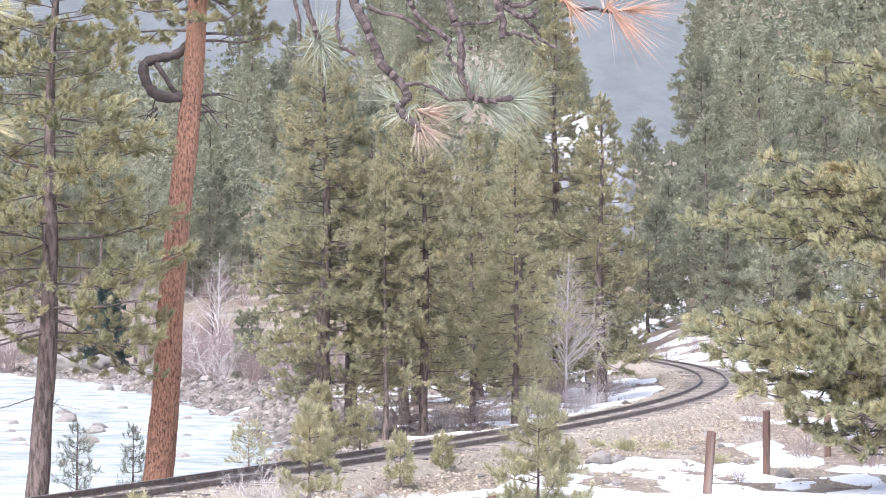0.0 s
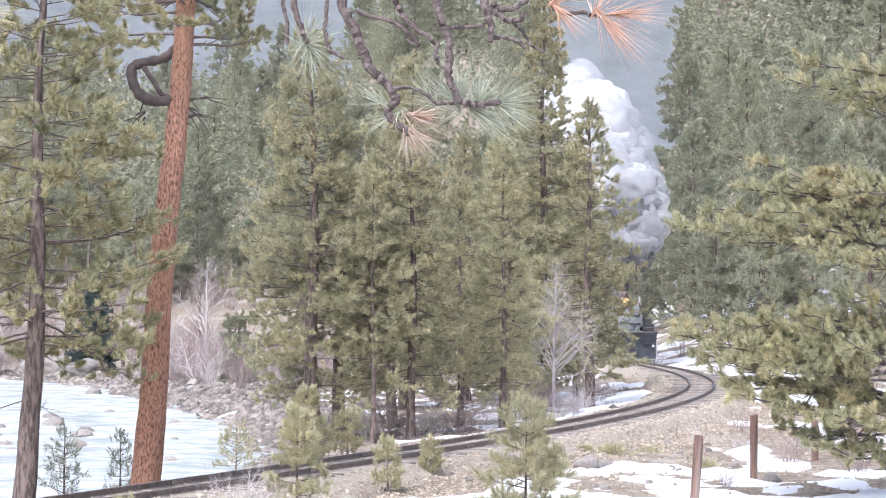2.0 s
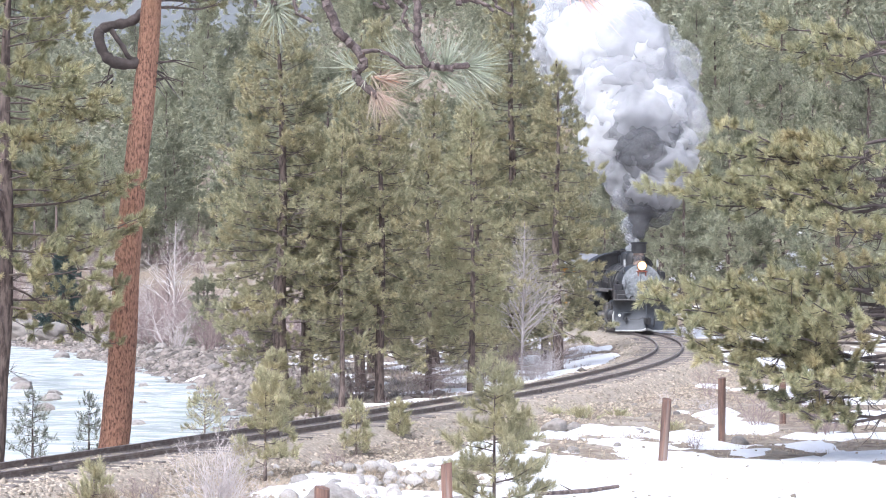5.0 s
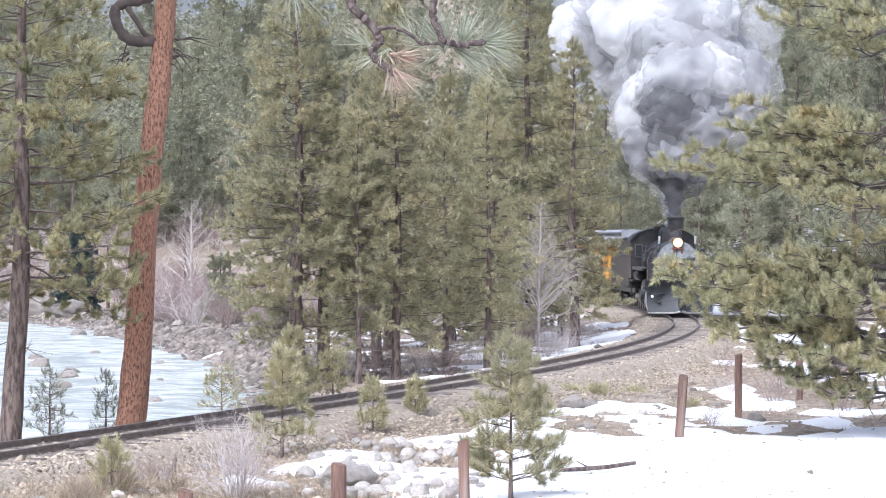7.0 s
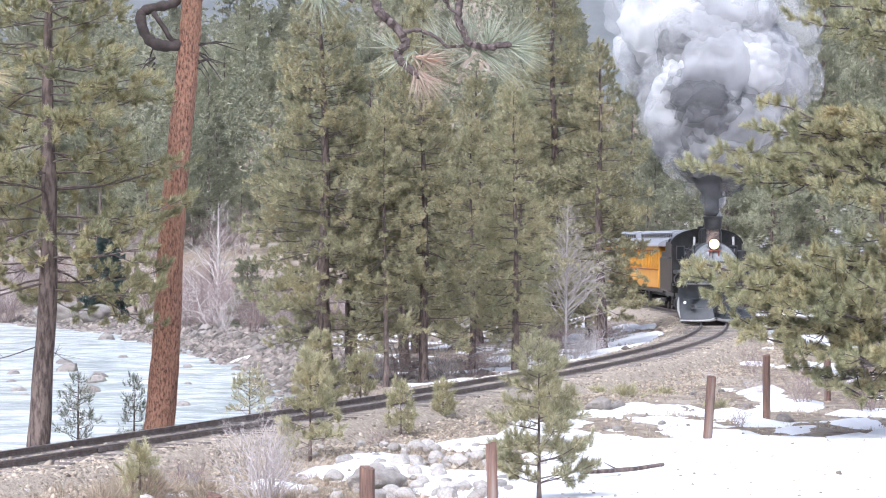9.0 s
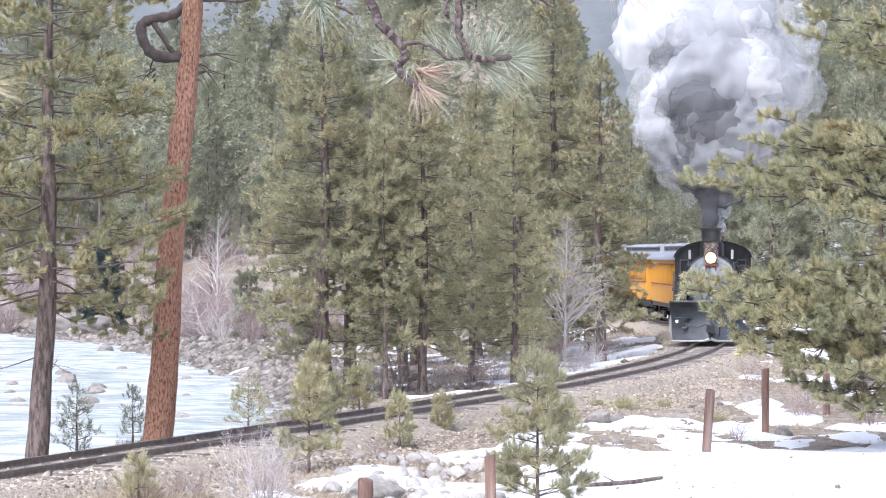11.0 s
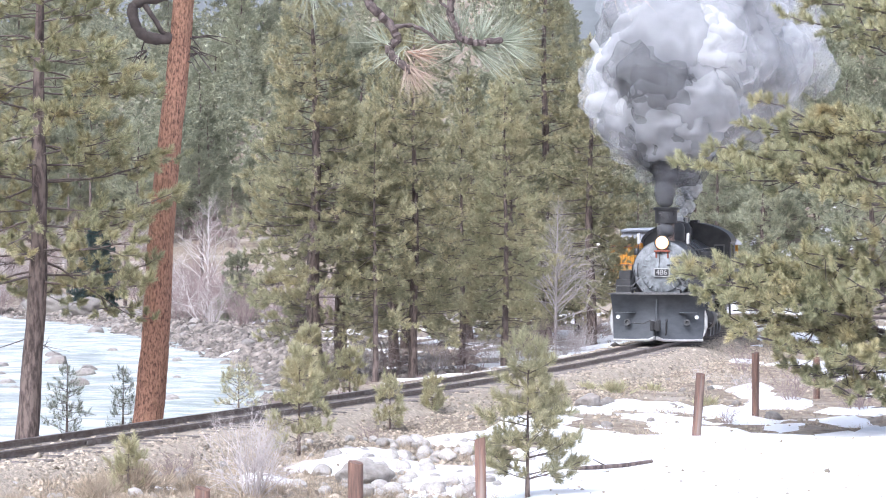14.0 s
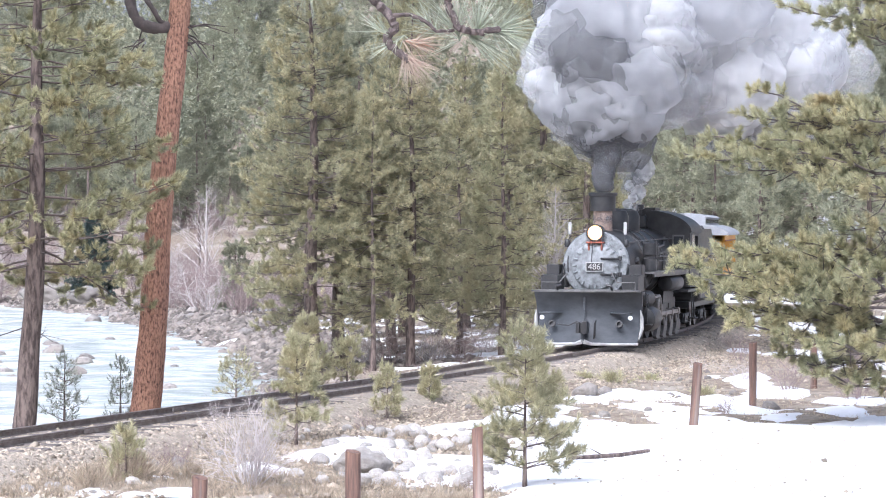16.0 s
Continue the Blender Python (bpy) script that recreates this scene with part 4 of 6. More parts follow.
# ---- saplings ----
YOUNG = "young pines beside the track"
AIRY = (68, 69, 67)
for seed, x, y, h, r, mat, label in ((61, 1.17, 37.3, 2.2, 0.98, None, "young green pine growing in the snow"), (62, -2.5, 45.3, 1.85, 0.6, M_NEEDLE_PALE, "young pine with browning lower needles"),
                                     (63, -1.06, 50.6, 1.05, 0.36, M_NEEDLE_PALE, "small yellow-green pine seedling on the gravel"), (64, -0.27, 54.2, 0.72, 0.28, M_NEEDLE_PALE, "small yellowing pine seedling on the gravel"),
                                     (65, -3.1, 60.0, 1.75, 0.75, M_NEEDLE_PALE, "pale young pine below the embankment"), (66, -2.2, 61.0, 1.2, 0.5, M_NEEDLE_PALE, "pale young pine below the embankment"),
                                     (67, -4.6, 59.0, 1.25, 0.8, M_NEEDLE_PALE, "low leaning young pine above the river"), (68, -7.0, 49.0, 1.5, 0.6, M_NEEDLE_WEAK, "thin young pine beside a larger trunk"),
                                     (69, -6.15, 50.5, 1.25, 0.35, M_NEEDLE_WEAK, "thin young pine beside a larger trunk"), (70, 1.95, 55.8, 0.95, 0.4, M_NEEDLE_PALE, "small yellowing pine beside the rails"),
                                     (71, 2.9, 95.0, 3.0, 1.1, None, "young green pine on the inside of the bend"), (72, -4.55, 38.0, 0.75, 0.35, M_NEEDLE_PALE, "small pale pine seedling in dry grass")):
    put(pine("young_pine", seed, h, h * 0.16, r, 0.012 + 0.010 * h, step_z=0.26 if h > 1.5 else 0.20, per=5 if h > 1.5 else 4, count=12 if seed in AIRY else 62 if y < 46 else 40, length=0.12 if seed in AIRY else 0.13, width=0.008 if y < 40 else 0.011 if y < 52 else 0.015,
             gap=0.17 if seed == 61 else 0.20, shoot=0.10, mat=mat, label=label, category="young pine", group=YOUNG, shape=lambda f: 1.0 - 0.78 * f if f > 0.2 else 0.85 + f * 0.5, droop=-0.22, own_limbs=h > 1.5), x, y)


# ---- bare shrubs, the blue spruce, grass ----
def twiggy(name, seed, stems, height, spread, radius, mat, forks=4, label="", category="shrub", group="", trunk=False):
    """A leafless shrub or small tree: stems that fork into ever finer twigs."""
    rng = np.random.default_rng(seed)
    thing = tagged(new(name), label, category, group)
    g = Geo()

    def grow(o, d, ln, r, level):
        pts, p = [o], o.copy()
        for s in range(3):
            d = unit(d + Vector(rng.normal(0, 0.14, 3)) + Vector((0, 0, 0.05)))
            p = p + d * ln / 3
            pts.append(p.copy())
        if level:
            g.tube([pts[0], pts[-1]], [r, r * 0.5], 3)
        else:
            g.tube(pts, [r, r * 0.85, r * 0.7, r * 0.5], 4)
        if level < forks and ln > 0.05 * height:
            for k in range((4, 3, 2)[min(level, 2)]):
                q = pts[-1] if k == 0 else pts[0].lerp(pts[-1], rng.uniform(0.3, 1.0))
                grow(q, unit(d * rng.uniform(0.5, 1.0) + Vector(rng.normal(0, 0.55, 3))), ln * rng.uniform(0.5, 0.75), r * 0.55, level + 1)
    if trunk:
        top = Vector((0.1, 0, height))
        part("trunk", Geo().tube([(0, 0, -0.3), (0.03, 0, height * 0.4), top], [radius * 1.2, radius, radius * 0.2], 7), mat, thing)
        for k in range(stems):
            f = rng.uniform(0.22, 0.97)
            a = rng.uniform(0, 6.28)
            grow(Vector((0, 0, 0)).lerp(top, f), unit((math.cos(a), math.sin(a), 0.75)), spread * (1.15 - f) * rng.uniform(0.5, 0.9), radius * 0.62 * (1.1 - f), 1)
    else:
        for k in range(stems):
            a = rng.uniform(0, 6.28)
            lean = rng.uniform(0.1, 1.0) * spread / height
            grow(Vector((0.08 * math.cos(a), 0.08 * math.sin(a), -0.1)), unit((math.cos(a) * lean, math.sin(a) * lean, 1)), height * rng.uniform(0.4, 0.6), radius, 0)
    tagged(part("branchwork", g, mat, thing, smooth=False), kind="stuff")
    return thing


put(twiggy("bare_tree", 1, 110, 5.4, 1.9, 0.040, M_BARE, 3, "leafless pale grey sapling tree", "bare tree", "", True), 3.65, 88.0)
put(twiggy("bare_tree", 2, 50, 7.0, 3.2, 0.06, M_BARE, 3, "leafless whitish tree behind the river bank", "bare tree", "", True), -14.2, 158.0)
put(twiggy("shrub", 3, 30, 1.3, 1.1, 0.0105, M_BARE, 3, "leafless whitish shrub among dry grass", group="bare shrubs"), -2.71, 37.0)
put(twiggy("shrub", 4, 18, 0.65, 0.5, 0.006, M_SHRUB, 3, "low purple-grey leafless shrub in dry grass", group="bare shrubs"), -4.1, 40.3)
put(twiggy("shrub", 5, 14, 0.55, 0.7, 0.006, M_SHRUB, 3, "low grey leafless shrub on snow", group="bare shrubs"), -1.3, 47.5)
BUSH = [twiggy("shrub", 6, 13, 1.6, 1.2, 0.014, M_SHRUB, 3, "leafless purple-grey shrub on the bank", group="bare shrubs"),
        twiggy("shrub", 7, 13, 1.5, 1.3, 0.014, M_BARE, 3, "leafless pale grey shrub on the bank", group="bare shrubs")]
put(BUSH[0], 3.0, 86.0)
put(BUSH[1], 4.3, 90.0)
rnd = random.Random(19)


def bush(k, x, y, size):
    copy_thing(BUSH[k], Matrix.Translation((x, y, gz(x, y) - 0.05)) @ pose(0, 0, 0, 0, 0, rnd.uniform(0, 360)) @ Matrix.Scale(size, 4))


for x, y, k, s in ((4.0, 86.5, 1, 0.8), (3.3, 91, 0, 1.0), (4.8, 92.5, 1, 0.9), (2.4, 88.5, 0, 1.0), (5.6, 100, 0, 0.9), (6.6, 106, 1, 0.8), (-0.4, 83, 1, 1.1), (0.6, 82.5, 0, 0.9), (-2.6, 83, 1, 1.2),
                   (-1.7, 81.5, 0, 1.0), (1.4, 86.5, 1, 1.0), (-3.6, 86, 0, 1.1), (7.9, 60.2, 0, 0.75), (8.9, 57.4, 0, 0.9), (8.2, 73, 0, 0.6), (9.6, 62, 0, 0.9), (7.2, 63.5, 1, 0.5), (10.2, 92, 0, 0.6),
                   (12.2, 118, 0, 0.7), (11.2, 140, 0, 0.9), (13.5, 150, 0, 1.0), (0.44, 37.5, 0, 0.28), (5.6, 52.5, 0, 0.3), (6.7, 70, 1, 0.4)):
    bush(k, x, y, s)
for k in range(110):  # the thicket on the far bank of the river
    y = rnd.uniform(128, 196)
    edge = float(np.interp(min(y, 186), SHORE[:, 1], SHORE[:, 0]))
    x = rnd.uniform(edge + 2, edge + 2 + (24 if y > 150 else 14))
    if x < -0.2 * y or (y < 167 and abs(x / y + 0.1317) < 0.017):
        continue
    bush(0 if rnd.random() < 0.7 else 1, x, y, rnd.uniform(1.0, 2.2))
for k in range(80):
    y = rnd.uniform(168, 218)
    bush(rnd.choice((0, 0, 1)), rnd.uniform(-0.18, -0.08) * y, y, rnd.uniform(1.2, 2.2))

put(pine("blue_spruce", 81, 4.9, 0.3, 1.75, 0.14, step_z=0.22, per=8, count=34, length=0.13, width=0.04, gap=0.24, mat=M_SPRUCE, label="dense dark blue-green spruce on the river bank", category="spruce tree",
         shape=lambda f: 1.0 - 0.8 * f if f > 0.1 else 0.9, droop=0.35, own_limbs=False), -21.6, 164.0, None, 0, 1.12)
put(pine("blue_spruce", 82, 3.6, 0.3, 1.5, 0.12, step_z=0.24, per=7, count=26, length=0.14, width=0.04, gap=0.26, mat=M_NEEDLE_FAR, label="small green conifer on the river bank", category="spruce tree",
         shape=lambda f: 1.0 - 0.7 * f, droop=0.2, own_limbs=False), -11.0, 140.0)
for x, y, h in ((-24.8, 174, 8.5), (-23.9, 178, 9.0), (-20.7, 171, 4.0), (-15.5, 168, 6.0)):
    tree = put(tagged(new("dead_tree"), "thin bare grey tree trunk on the river bank", "bare tree", "bare trunks on the river bank"), x, y)
    part("trunk", Geo().tube([(0, 0, -0.4), (0.05, 0, h * 0.5), (0.0, 0, h)], [0.13, 0.11, 0.05], 7), M_BARK, tree)


def blades(name, seed, n, where, height, width, mat, label):
    """Dry grass: single blades, strewn."""
    rng = np.random.default_rng(seed)
    x, y = where(rng, n)
    keep = (snow_depth(x, y) < 0.02) & (np.abs(from_track(x, y)) > 1.7)
    x, y = x[keep], y[keep]
    p = np.stack([x, y, ground(x, y) - 0.02], -1)
    q = rng.normal(0, 0.45, p.shape)
    q[:, 2] = 1
    v, f = needles(rng, p, q / np.linalg.norm(q, axis=1, keepdims=True), 5, height, width, 0.35, 0.0)
    tagged(part(name, soup(name, v, f), mat), label, "grass", kind="stuff")


blades("dry_grass", 1, 5200, lambda r, n: (r.uniform(-7.5, 0.8, n), 36 + 10 * r.random(n) ** 1.5), 0.20, 0.010, M_GRASS, "short dry straw-coloured grass between stones")
blades("dry_grass", 2, 4200, lambda r, n: ((lambda y: (track_x(y) + r.uniform(2.4, 14, n), y))(r.uniform(43, 92, n))), 0.16, 0.012, M_GRASS, "short dry straw-coloured grass beside the railway")
blades("dry_grass", 3, 2200, lambda r, n: ((lambda y: (track_x(y) - r.uniform(2.0, 12, n), y))(r.uniform(60, 120, n))), 0.25, 0.018, M_SHRUB, "dead brown undergrowth below the pines")
for k, (x, y, s) in enumerate(((4.0, 62.1, 0.42), (5.04, 64.4, 0.30), (3.4, 64.0, 0.3), (5.9, 60.0, 0.3), (-4.47, 37.9, 0.62), (-4.9, 37.0, 0.5), (-3.7, 38.5, 0.4), (2.1, 57.0, 0.3))):
    rng = np.random.default_rng(200 + k)
    a = rng.normal(0, 0.35 * s, (46, 2))
    at = np.stack([a[:, 0], a[:, 1] * 0.8, rng.uniform(0, 0.45, 46) * s], -1)
    w = np.stack([a[:, 0] * 1.2, a[:, 1] * 1.2, np.full(46, 0.9 * s)], -1)
    v, f = needles(rng, at, w / np.linalg.norm(w, axis=1, keepdims=True), 16, 0.42 * s, 0.012, 0.4)
    clump = part("grass_clump", soup("grass_clump", v, f), M_GRASS if k > 3 else M_NEEDLE_PALE)
    tagged(clump, "tuft of dry yellow-green rabbitbrush", "shrub", "dry brush beside the track")
    clump.location = (x, y, gz(x, y))


# ---- stones ----
def stone_mesh(seed, detail=2, flat=0.7):
    bm = bmesh.new()
    bmesh.ops.create_icosphere(bm, subdivisions=detail, radius=1.0)
    for v in bm.verts:
        n1 = noise.noise(v.co * 0.9 + Vector((seed * 5.1, 0, seed)))
        n2 = noise.noise(v.co * 2.3 + Vector((0, seed * 3.3, 0)))
        v.co *= 0.9 + 0.38 * n1 + 0.14 * n2
        v.co.z *= flat
    me = bpy.data.meshes.new("boulder")
    bm.to_mesh(me)
    bm.free()
    me.polygons.foreach_set("use_smooth", [True] * len(me.polygons))
    me.set_sharp_from_angle(angle=radians(38))
    me.materials.append(M_BOULDER)
    return me


STONES = [stone_mesh(k) for k in range(6)]
PALE = [stone_mesh(k + 20) for k in range(5)]
for me in PALE:
    me.materials[0] = M_COBBLE
BIG = [stone_mesh(k + 10, 4, 0.62) for k in range(3)]


def boulder(x, y, size, label, group, mesh=None, sink=0.25, wide=1.0):
    o = tagged(new("boulder", mesh or rnd.choice(STONES)), label, "boulder", group)
    turn = rnd.uniform(0, 360) if wide == 1.0 else rnd.uniform(-12, 12)
    o.matrix_basis = Matrix.Translation((x, y, max(gz(x, y), WATER_Z - 0.1) + size * (0.5 - sink))) @ pose(0, 0, 0, rnd.uniform(-14, 14), rnd.uniform(-14, 14), turn) @ Matrix.Diagonal((size * wide, size, size, 1))


boulder(-24.4, 164.0, 1.45, "large pale grey river boulder", "boulders on the river bank", BIG[0], 0.2, 1.25)
boulder(-21.3, 157.5, 1.1, "large pale grey river boulder", "boulders on the river bank", BIG[1], 0.2, 1.15)
boulder(-15.0, 147.0, 1.0, "rounded grey river boulder", "boulders on the river bank", BIG[2])
boulder(-26.5, 170.0, 0.9, "rounded grey river boulder", "boulders on the river bank", BIG[2])
for k in range(62):
    g = rnd.random()
    y = 84 + 92 * g
    edge = float(np.interp(y, SHORE[:, 1], SHORE[:, 0]))
    boulder(edge + abs(rnd.gauss(0, 2.8)) - 0.3, y + rnd.uniform(-1, 1), rnd.uniform(0.09, 0.21) * (1 + 0.7 * g) * (1.7 if rnd.random() < 0.12 else 1), "grey-brown rock on the river bank", "rocks along the river bank")
for x, y, s in ((-13.2, 97, 0.45), (-13.6, 101, 0.35), (-15.6, 106, 0.5), (-16.6, 112, 0.4), (-8.6, 82.5, 0.32), (-12.6, 91, 0.4), (-13.0, 122, 0.4), (-18.5, 140, 0.5), (-10.9, 108, 0.3), (-15.2, 92, 0.3), (-16.4, 97.5, 0.26), (-17.4, 104, 0.3), (-14.4, 88.5, 0.24), (-12.0, 99, 0.2), (-14.8, 118, 0.26), (-9.6, 95, 0.2)):
    boulder(x, y, s, "dark wet rock standing in the river", "rocks in the river", sink=0.3)
boulder(-1.23, 40.1, 0.46, "pointed pale grey boulder half in snow", "stones beside the fence", BIG[1], 0.1)
boulder(3.2, 59.5, 0.33, "pinkish grey rounded boulder beside the ballast", "stones beside the fence", BIG[0])
boulder(3.65, 59.8, 0.2, "small grey boulder beside a larger one", "stones beside the fence")
boulder(6.7, 54.0, 0.2, "small grey boulder at a post's foot", "stones beside the fence")
for k in range(128):  # the heap of cobbles before the ballast
    y = rnd.uniform(38, 47)
    boulder((rnd.gauss(-0.62, 0.85) * y / 42), y, rnd.choice((0.06, 0.08, 0.10, 0.13, 0.17)) * rnd.uniform(0.8, 1.2), "pale rounded cobble in the heap", "cobbles before the ballast", rnd.choice(PALE), sink=0.05)
for k in range(42):
    y = rnd.uniform(36, 46)
    boulder(rnd.uniform(-0.165, -0.08) * y, y, rnd.uniform(0.06, 0.16), "pale rounded stone in dry grass", "stones in the dry grass", rnd.choice(PALE))
for k in range(34):
    y = rnd.uniform(50, 72)
    boulder(float(track_x(y)) + rnd.uniform(2.6, 7), y, rnd.uniform(0.05, 0.15), "small grey stone on the slope", "stones beside the ballast")
log = tagged(new("fallen_branch"), "grey fallen branch lying on the snow", "branch")
part("stick", Geo().tube([(1.95, 40.6, gz(1.95, 40.6) + 0.16), (2.35, 41.0, gz(2.35, 41.0) + 0.17), (2.8, 41.3, gz(2.8, 41.3) + 0.17), (3.25, 41.6, gz(3.25, 41.6) + 0.19)], [0.028, 0.036, 0.034, 0.03], 8).tube([(2.5, 41.1, gz(2.5, 41.1) + 0.17), (2.3, 41.2, gz(2.3, 41.2) + 0.28)], [0.015, 0.006], 5), M_BARK, log)


def gravel(name, n, where, lo, hi, label, on_snow=False, mat=M_STONE):
    """Loose stones, too many to count: each a small uneven block."""
    rng = np.random.default_rng(n)
    x, y = where(rng, n)
    deep = snow_depth(x, y)
    keep = (deep > 0.03) if on_snow else (deep < 0.015)
    x, y, deep = x[keep], y[keep], np.maximum(deep[keep], 0)
    m = len(x)
    s = rng.uniform(lo, hi, (m, 1, 1)) * np.exp(rng.normal(0, 0.25, (m, 1, 1)))
    shape = np.array([(1, 0, 0), (-1, 0, 0), (0, 1, 0), (0, -1, 0), (0, 0, 0.75), (0, 0, -0.75), (0.6, 0.6, 0.45), (-0.6, 0.55, 0.4)], float)[None] + rng.normal(0, 0.18, (m, 8, 3))
    turn = rng.uniform(0, 6.28, (m, 1))
    c, k = np.cos(turn), np.sin(turn)
    v = np.stack([shape[..., 0] * c - shape[..., 1] * k, shape[..., 0] * k + shape[..., 1] * c, shape[..., 2]], -1) * s
    bed = np.interp(np.abs(from_track(x, y)), (0, 1.1, 1.5, 2.1, 2.2), (-0.14, -0.14, -0.19, -0.50, -9))
    v += np.stack([x, y, np.maximum(ground(x, y) + deep, bed)], -1)[:, None]
    base = np.array([(0, 6, 4), (6, 2, 4), (2, 7, 4), (7, 1, 4), (1, 3, 4), (3, 0, 4), (0, 2, 6), (2, 1, 7), (0, 5, 2), (2, 5, 1), (1, 5, 3), (3, 5, 0)])
    f = (base[None] + 8 * np.arange(m)[:, None, None]).reshape(-1, 3)
    tagged(part(name, soup(name, v.reshape(-1, 3), f), mat), label, "gravel", kind="stuff")


def beside_track(lo, hi, y0, y1):
    def where(r, n):
        y = y0 + (y1 - y0) * r.random(n) ** 1.2
        return track_x(y) + lo + (hi - lo) * r.random(n) ** 1.3, y
    return where


gravel("ballast_gravel", 16000, beside_track(1.05, 4.0, 38, 96), 0.022, 0.046, "loose pale tan ballast gravel on the embankment")
gravel("ballast_gravel", 9000, beside_track(-1.05, 1.05, 38, 135), 0.022, 0.042, "grey gravel between the ties")
gravel("ballast_gravel", 4000, beside_track(-3.0, -1.1, 60, 130), 0.03, 0.06, "grey gravel on the inner shoulder")
gravel("loose_stones", 4000, lambda r, n: (r.uniform(-8, 1.2, n), r.uniform(35, 47, n)), 0.02, 0.06, "loose pale stones in the foreground")
gravel("loose_stones", 2500, beside_track(3.5, 14, 44, 80), 0.02, 0.05, "loose stones beside the railway")


def along_shore(r, n):
    y = r.uniform(80, 172, n)
    return np.interp(y, SHORE[:, 1], SHORE[:, 0]) + np.abs(r.normal(0, 3.0, n)) - 0.4, y


gravel("bank_rocks", 9500, along_shore, 0.07, 0.22, "broken grey and brown rocks covering the river bank", False, M_BANK)
gravel("bark_litter", 420, lambda r, n: (lambda y: (y * r.uniform(-0.05, 0.18, n), y))(27 + 26 * r.random(n)), 0.010, 0.032, "bits of bark and stone lying on the snow", True)


# ---- the train: x forward, origin on the rail heads below the plow's point ----
def rod(g, a, b, r=0.02, n=6):
    return g.tube([a, b], r, n)


def wheel_geo(r, width, spokes=10):
    g = Geo()
    w = width / 2
    g.lathe((0, -w, 0), (0, 1, 0), [(0, r * 0.80), (0, r + 0.03), (width * 0.25, r + 0.03), (width * 0.3, r), (width, r), (width, r * 0.80)], 28)
    g.lathe((0, -w * 0.9, 0), (0, 1, 0), [(0, 0.10), (0, r * 0.22), (width, r * 0.22), (width, 0.10)], 16)
    for k in range(spokes):
        a = 2 * math.pi * k / spokes
        g.box((math.cos(a) * r * 0.5, 0, math.sin(a) * r * 0.5), (r * 0.68, width * 0.5, 0.06), Matrix.Rotation(-a, 4, "Y"), 0.01)
    return g


